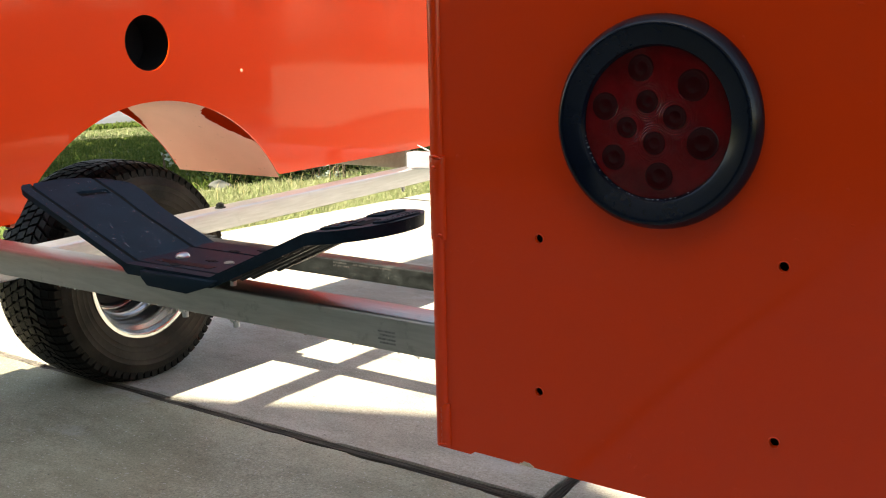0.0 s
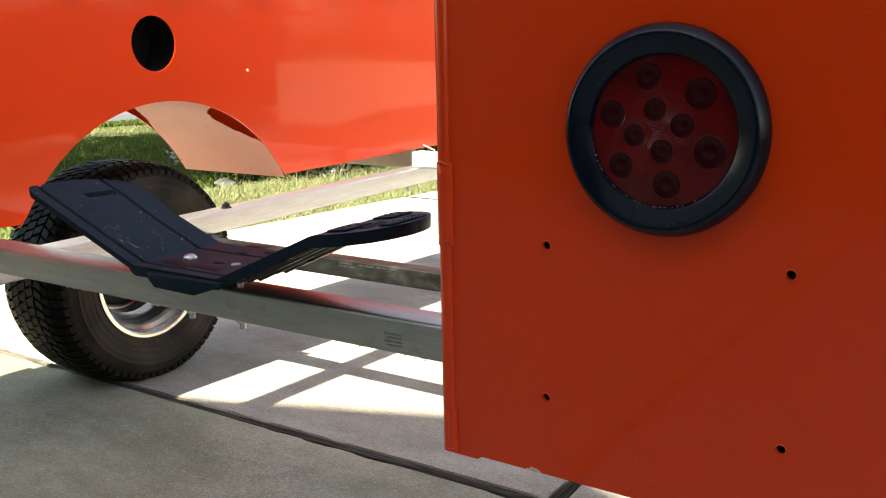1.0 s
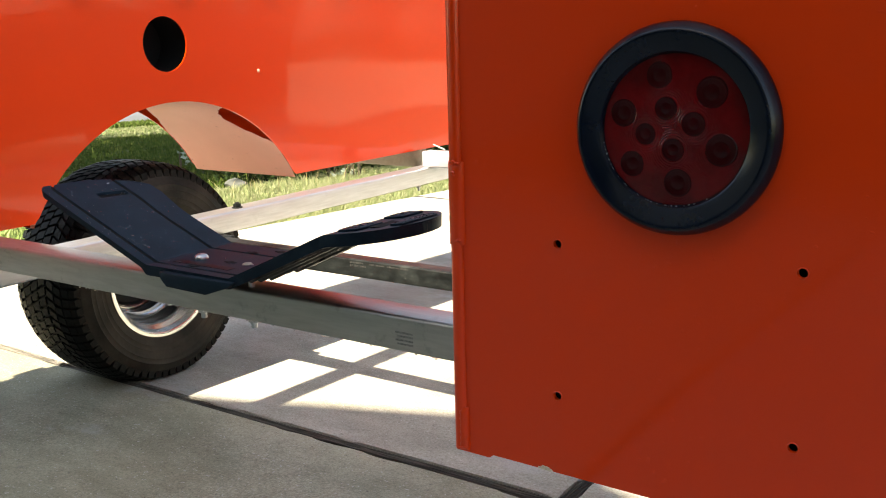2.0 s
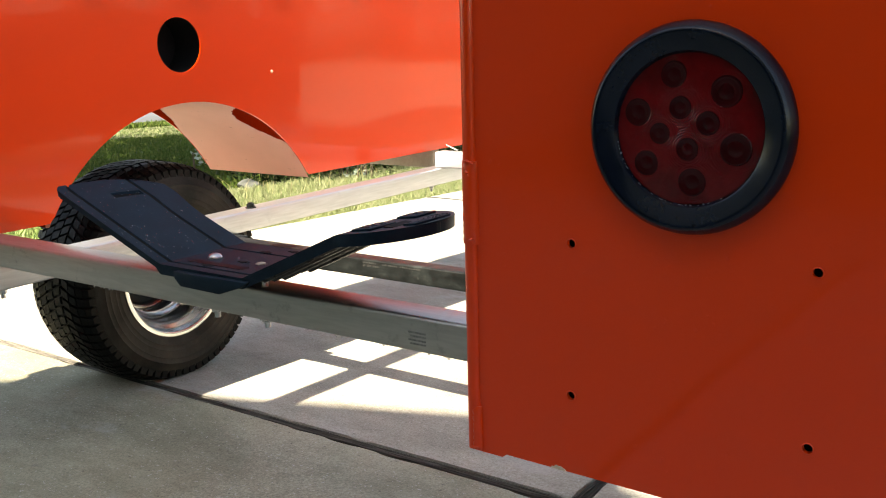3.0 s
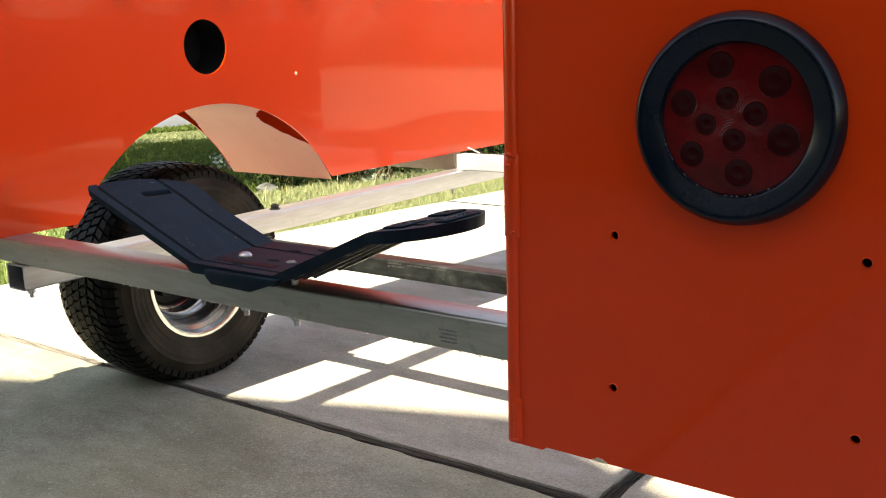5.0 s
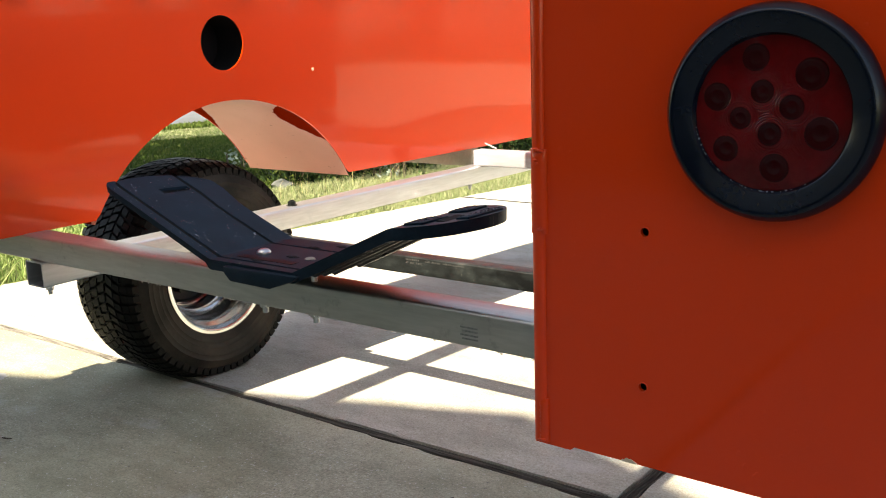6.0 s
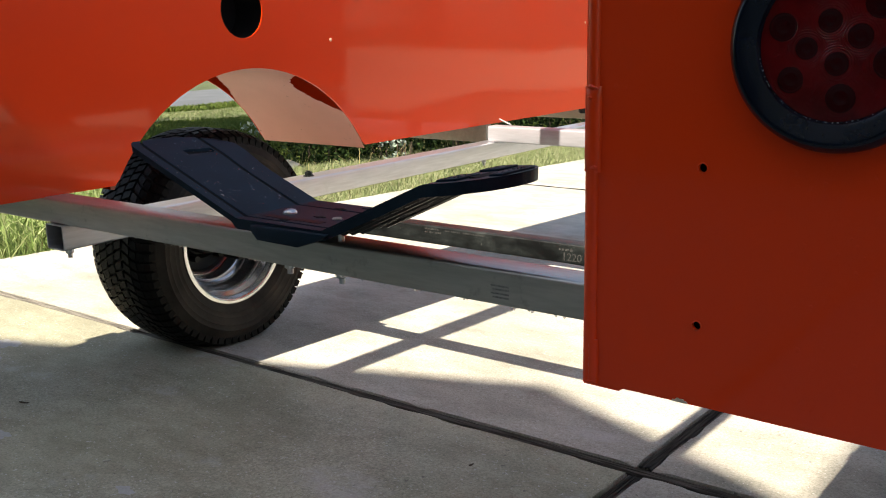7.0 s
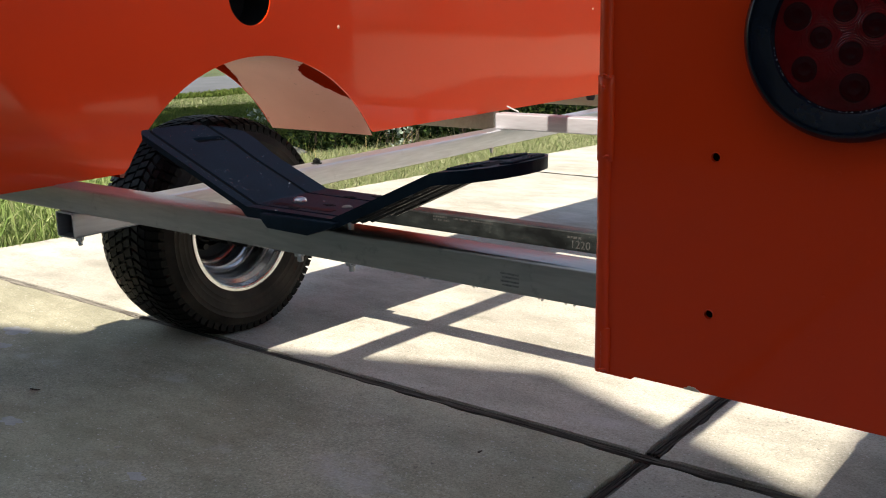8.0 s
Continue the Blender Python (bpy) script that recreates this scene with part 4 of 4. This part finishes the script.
for k in range(34):
    x, r = rng.uniform(-1.15, -0.30), rng.uniform(0.0009, 0.0022)
    add_lathe(bm, [(0.0, -r * 1.3), (r * 0.7, -r * 0.9), (r, -r * 0.1), (r * 0.8, r * 0.5), (0.0, r * 0.7)], "z", (x, 0.3455 + rng.uniform(-0.003, 0.003), 0.4252), 8)
tagged(part("hanging_drop", bm, WATER, trailer, "clear drops of water", 60), kind="stuff")
# a small black round part of unknown kind under the box
part("drain_plug", lathe([(0.0, -0.020), (0.012, -0.019), (0.017, -0.012), (0.018, 0.0), (0.018, 0.010), (0.0, 0.010)], "z", (-1.50, 2.56, SIDE_Z - 0.004), 20), STEEL_BLACK, trailer, "small black round part")


# ---------------------------------------------------------------- lawn, shrubs, road
def blades(name, n, region, tall, wide, mat, seed, label, category, dens=None, lean=0.5):
    rs = np.random.RandomState(seed)
    x0, x1, y0, y1 = region
    x = rs.uniform(x0, x1, n)
    y = rs.uniform(y0, y1, n)
    if dens is not None:
        keep = rs.rand(n) < dens(x, y)
        x, y = x[keep], y[keep]
    n = len(x)
    h = tall * (0.45 + 0.75 * rs.rand(n) ** 1.6)
    w = wide * (0.6 + 0.8 * rs.rand(n))
    a = rs.uniform(0, 2 * np.pi, n)
    b = rs.uniform(0, 2 * np.pi, n)
    k = lean * rs.rand(n) * h
    z = np.where(y < 8, SLOPE * (y - 0.915), SLOPE * 7.085) - 0.045
    ca, sa = np.cos(a) * w, np.sin(a) * w
    lx, ly = np.cos(b) * k, np.sin(b) * k
    v = np.stack([
        np.stack([x - ca, y - sa, z], 1), np.stack([x + ca, y + sa, z], 1),
        np.stack([x + ca * 0.8 + lx * 0.35, y + sa * 0.8 + ly * 0.35, z + h * 0.6], 1),
        np.stack([x - ca * 0.8 + lx * 0.35, y - sa * 0.8 + ly * 0.35, z + h * 0.6], 1),
        np.stack([x + lx, y + ly, z + h], 1)], 1).reshape(-1, 3)
    base = np.arange(n) * 5
    quads = np.stack([base, base + 1, base + 2, base + 3], 1)
    tris = np.stack([base + 3, base + 2, base + 4], 1)
    me = bpy.data.meshes.new(name)
    me.from_pydata(v.tolist(), [], quads.tolist() + tris.tolist())
    me.materials.append(mat)
    return tagged(new(name, me), label, category, kind="stuff")


blades("lawn_grass", 50000, (-4.6, -3.06, 0.0, 2.3), 0.085, 0.0021, GRASS, 1, "bright green lawn grass beside the driveway", "grass", None, 0.9)
blades("dry_lawn_grass", 130000, (-4.4, -3.02, 2.1, 9.0), 0.052, 0.0019, GRASS_DRY, 6, "sunlit pale green and straw-dry lawn grass", "grass", None, 1.0)
blades("far_lawn_grass", 160000, (-11.0, -4.6, 1.5, 11.5), 0.030, 0.006, GRASS_FAR, 2, "mown lawn further off", "grass", None, 0.8)
# Band of shade before the street, built as taller dark grass.
blades("verge_grass", 26000, (-10.95, -10.35, 5.5, 12.0), 0.07, 0.010, GRASS_FAR, 5, "taller grass along the street, standing in for a band of shade", "grass", None, 0.8)
# Sunlit strip of lawn, brightened further by paler blades.
blades("sunlit_lawn_grass", 60000, (-10.35, -9.05, 4.5, 11.0), 0.034, 0.006, GRASS_DRY, 7, "lawn grass before the street, sunlight put into its pale colour", "grass", None, 0.8)
blades("long_grass_tufts", 900, (-3.55, -3.04, 0.75, 2.2), 0.24, 0.0030, GRASS, 8, "long arching green grass blades at the driveway edge", "grass", None, 1.5)
blades("dry_stems", 150, (-4.4, -3.8, 3.4, 9.0), 0.22, 0.0013, STRAW, 3, "tall straw-dry grass stems", "grass", None, 0.9)


def build_shrub(x, y, r, h, n, mat, seed, label, big=1.0):
    s = thing("shrub", label, "shrub", "shrubs along the lawn")
    rs = random.Random(seed)
    z0 = ground_z(y) - 0.045
    bm = bmesh.new()
    for k in range(7):
        a = rs.uniform(0, 6.28)
        add_lathe(bm, [(0.005, 0.0), (0.003, h * 0.7)], "z", (x + 0.12 * math.cos(a), y + 0.12 * math.sin(a), z0), 6)
    tagged(part("woody_base", bm, BARK, s), kind="stuff")
    vs, fs = [], []
    for k in range(n):
        a, e = rs.uniform(0, 6.283), rs.random()
        q = r * (0.45 + 0.55 * rs.random()) * (1 + 0.25 * math.sin(3 * a + seed))
        c = Vector((x + q * math.cos(a) * math.sqrt(1 - (e - 0.4) ** 2), y + q * math.sin(a), z0 + 0.03 + h * e * rs.uniform(0.75, 1.1)))
        d = Vector((rs.uniform(-1, 1), rs.uniform(-1, 1), rs.uniform(-0.4, 0.9))).normalized() * rs.uniform(0.025, 0.05) * big
        t2 = d.orthogonal().normalized() * d.length * 0.33
        t2.rotate(Matrix.Rotation(rs.uniform(0, 6.28), 3, d))
        i = len(vs)
        vs += [c, c + d * 0.5 + t2, c + d, c + d * 0.5 - t2]
        fs.append((i, i + 1, i + 2, i + 3))
    me = bpy.data.meshes.new("leaves")
    me.from_pydata([tuple(v) for v in vs], [], fs)
    me.materials.append(mat)
    lv = new("leaves", me)
    lv.parent = s
    tagged(lv, kind="stuff")


for i, (x, y, r, h) in enumerate(((-4.62, 4.40, 0.36, 0.62), (-4.62, 5.10, 0.46, 0.7), (-4.62, 5.85, 0.46, 0.75), (-4.65, 6.65, 0.46, 0.7), (-4.68, 7.5, 0.5, 0.8), (-4.72, 8.4, 0.5, 0.8), (-4.75, 9.4, 0.55, 0.9))):
    build_shrub(x, y, r, h, 2600, BUSH, 20 + i, "dark green leafy shrub at the edge of the lawn")
for i, (x, y, r, h) in enumerate(((-4.22, 4.72, 0.10, 0.22), (-5.75, 4.66, 0.10, 0.20))):
    build_shrub(x, y, r, h, 70, PALE, 40 + i, "small pale silvery-leaved plant on the lawn")


def build_rock(x, y, r, seed):
    """A weathered stone half sunk in the lawn."""
    rs = random.Random(seed)
    bm = bmesh.new()
    bmesh.ops.create_icosphere(bm, subdivisions=3, radius=r)
    dents = [(Vector((rs.uniform(-1, 1), rs.uniform(-1, 1), rs.uniform(-1, 1))).normalized(), rs.uniform(0.55, 0.85)) for k in range(11)]
    for v in bm.verts:
        for d, cut in dents:
            over = v.co.dot(d) - cut * r
            if over > 0:
                v.co -= d * over * 0.9
        v.co.z *= 0.62
        v.co.x *= 1.3
    ob = finish(bm, "rock", STONE, smooth=28)
    ob.matrix_basis = pose(x, y, ground_z(y) - 0.045 + r * 0.3, 0, 0, rs.uniform(0, 360))
    tagged(ob, "pale grey weathered stone lying in the lawn", "rock")


for x, y, r, seed in ((-4.55, 3.98, 0.070, 5), (-4.70, 4.10, 0.050, 12)):
    build_rock(x, y, r, seed)


def build_tree():
    # Unseen tree, placed so that its crown shades the far lawn.
    tr = thing("tree", "leafy tree out of view, added to shade the lawn", "tree")
    x, y = -6.75, 2.75
    bm = bmesh.new()
    add_lathe(bm, [(0.22, -0.2), (0.15, 0.6), (0.12, 2.2), (0.07, 4.0), (0.02, 5.4)], "z", (x, y, 0), 14)
    part("trunk", bm, BARK, tr, "brown tapered trunk")
    rs = random.Random(77)
    vs, fs = [], []
    for k in range(170):
        a, q = rs.uniform(0, 6.28), 2.5 * rs.random() ** 0.55
        c0 = Vector((x + q * math.cos(a) * 0.92, y + q * math.sin(a) * 1.1, rs.uniform(3.0, 5.6)))
        for j in range(120):
            c = c0 + Vector((rs.gauss(0, 0.30), rs.gauss(0, 0.30), rs.gauss(0, 0.22)))
            d = Vector((rs.uniform(-1, 1), rs.uniform(-1, 1), rs.uniform(-0.6, 0.6))).normalized() * 0.12
            t2 = d.orthogonal().normalized() * 0.045
            t2.rotate(Matrix.Rotation(rs.uniform(0, 6.28), 3, d))
            i = len(vs)
            vs += [c, c + d * 0.5 + t2, c + d, c + d * 0.5 - t2]
            fs.append((i, i + 1, i + 2, i + 3))
    me = bpy.data.meshes.new("crown")
    me.from_pydata([tuple(v) for v in vs], [], fs)
    me.materials.append(BUSH)
    cr = new("crown", me)
    cr.parent = tr
    tagged(cr, kind="stuff")


build_tree()
# Unseen backdrop, added as the dark upper part of the side panel's reflection.
for i in range(9):
    s = 1.0 + 0.25 * math.sin(i * 2.1)
    build_shrub(11.0 + 3.4 * i, 42.0 - 2.6 * i, 3.4 * s, 6.4 * s, 7000, BUSH_BIG, 60 + i, "tall dark shrub out of view, added for the side panel's reflection", 5.5)
bm = box((-13.6, -30, -0.34), (-10.9, 60, -0.26), 0.01)
tagged(finish(bm, "road", ROAD), "pale grey asphalt street beyond the lawn", "road", kind="structure")
bm = box((-30, -30, -0.34), (-17.6, 60, -0.25), 0.01)
tagged(finish(bm, "pavement", CONCRETE), "sunlit pale concrete across the street", "pavement", kind="structure")


# Unseen tan sheet, added to give the side panel a warm pale reflection.
bm = box((5.0, 0.5, -0.34), (34.0, 34.0, -0.235), 0.01)
tagged(finish(bm, "pavement", REFLECTED_LOT), "wide tan sheet out of view, added for the side panel's reflection", "pavement", kind="structure")


# ---------------------------------------------------------------- house behind the camera
def build_house():
    h = thing("house", "plain gabled house that shades the driveway", "house", kind="structure")
    ax, az, rise = -0.62, (1.085 + 3.0) / 0.77, 0.52
    for yy in (-3.3, -9.0):
        bm = sheet([(ax - 5.6, -0.3), (ax + 5.6, -0.3), (ax + 5.6, az - 5.6 * rise - 0.2), (ax, az - 0.2), (ax - 5.6, az - 5.6 * rise - 0.2)],
                   [[(-2.9, -0.25), (1.6, -0.25), (1.6, 2.1), (-2.9, 2.1)]] if yy > -5 else [], lambda u, v, k: (u, yy - k, v), 0.15)
        part("wall", bm, SIDING, h)
    for s in (1, -1):
        x = ax + s * 5.6
        part("wall", box((x - 0.15, -9.0, -0.3), (x + 0.15, -3.31, az - 5.6 * rise - 0.25)), SIDING, h)
        bm = bmesh.new()
        for dz in (0.0, -0.16):
            for d in (0.0, 6.2):
                for yy in (-3.0, -9.3):
                    bm.verts.new((ax + s * d, yy, az - rise * d + dz))
        bm.verts.ensure_lookup_table()
        for q in ((0, 1, 3, 2), (4, 6, 7, 5), (0, 4, 5, 1), (2, 3, 7, 6), (0, 2, 6, 4), (1, 5, 7, 3)):
            bm.faces.new([bm.verts[i] for i in q])
        part("roof", bm, ROOFING, h)
    # Open garage out of view, added to shape what the rear panel reflects.
    part("garage_floor", box((-2.9, -8.8, -0.3), (1.6, -3.3, 0.12)), CONCRETE, h)
    part("garage_wall", box((-2.95, -8.8, 0.1), (-2.9, -3.46, 2.4)), SIDING, h)
    part("garage_wall", box((1.6, -8.8, 0.1), (1.65, -3.46, 2.4)), SIDING, h)
    part("garage_wall", box((-2.9, -8.85, 0.1), (1.6, -8.8, 2.4)), SIDING, h)
    part("garage_ceiling", box((-3.0, -8.85, 2.4), (1.7, -3.46, 2.45)), SIDING, h)
    # Unseen block added to keep the sun off the rear panel.
    part("upper_storey", box((0.06, -7.0, 3.6), (4.6, -3.02, 6.6), 0.02), SIDING, h)


build_house()


# ---------------------------------------------------------------- litter on the driveway and a cable end
CHIP = surface("pale_wood_chip", (0.45, 0.42, 0.36), (0.62, 0.58, 0.5), 80, 0.8)
for x, y, s, turn, mat, label in ((-1.602, 0.320, 0.014, 20, BARK, "dark brown twig bit lying on concrete"), (-1.202, 0.250, 0.008, 60, CHIP, "pale wood chip lying on concrete"),
                                  (-0.664, 0.635, 0.006, 80, BARK, "dark brown twig bit lying on concrete")):
    bm = bmesh.new()
    add_lathe(bm, [(0.0, -s), (0.0014, -s * 0.9), (0.0018, 0.0), (0.0010, s * 0.8), (0.0, s)], "x", (0, 0, 0), 7)
    for v in bm.verts:
        v.co.y += 0.15 * v.co.x * v.co.x / s
    ob = finish(bm, "twig" if mat is BARK else "wood_chip", mat, smooth=40)
    ob.matrix_basis = pose(x, y, ground_z(y) + 0.0015, 0, 0, turn)
    tagged(ob, label, "litter")
bm = bmesh.new()
add_lathe(bm, [(0.0, -0.022), (0.0022, -0.020), (0.0022, 0.020), (0.0, 0.022)], "x", (0, 0, 0), 8)
for v in bm.verts:
    v.co.z += 6 * v.co.x * v.co.x
tie = part("cable_tie", bm, SPLASH, trailer, "white cable tie end")
tie.matrix_basis = pose(-1.385, 1.85, CROSS_TOP + 0.0105, 0, 25, 20)
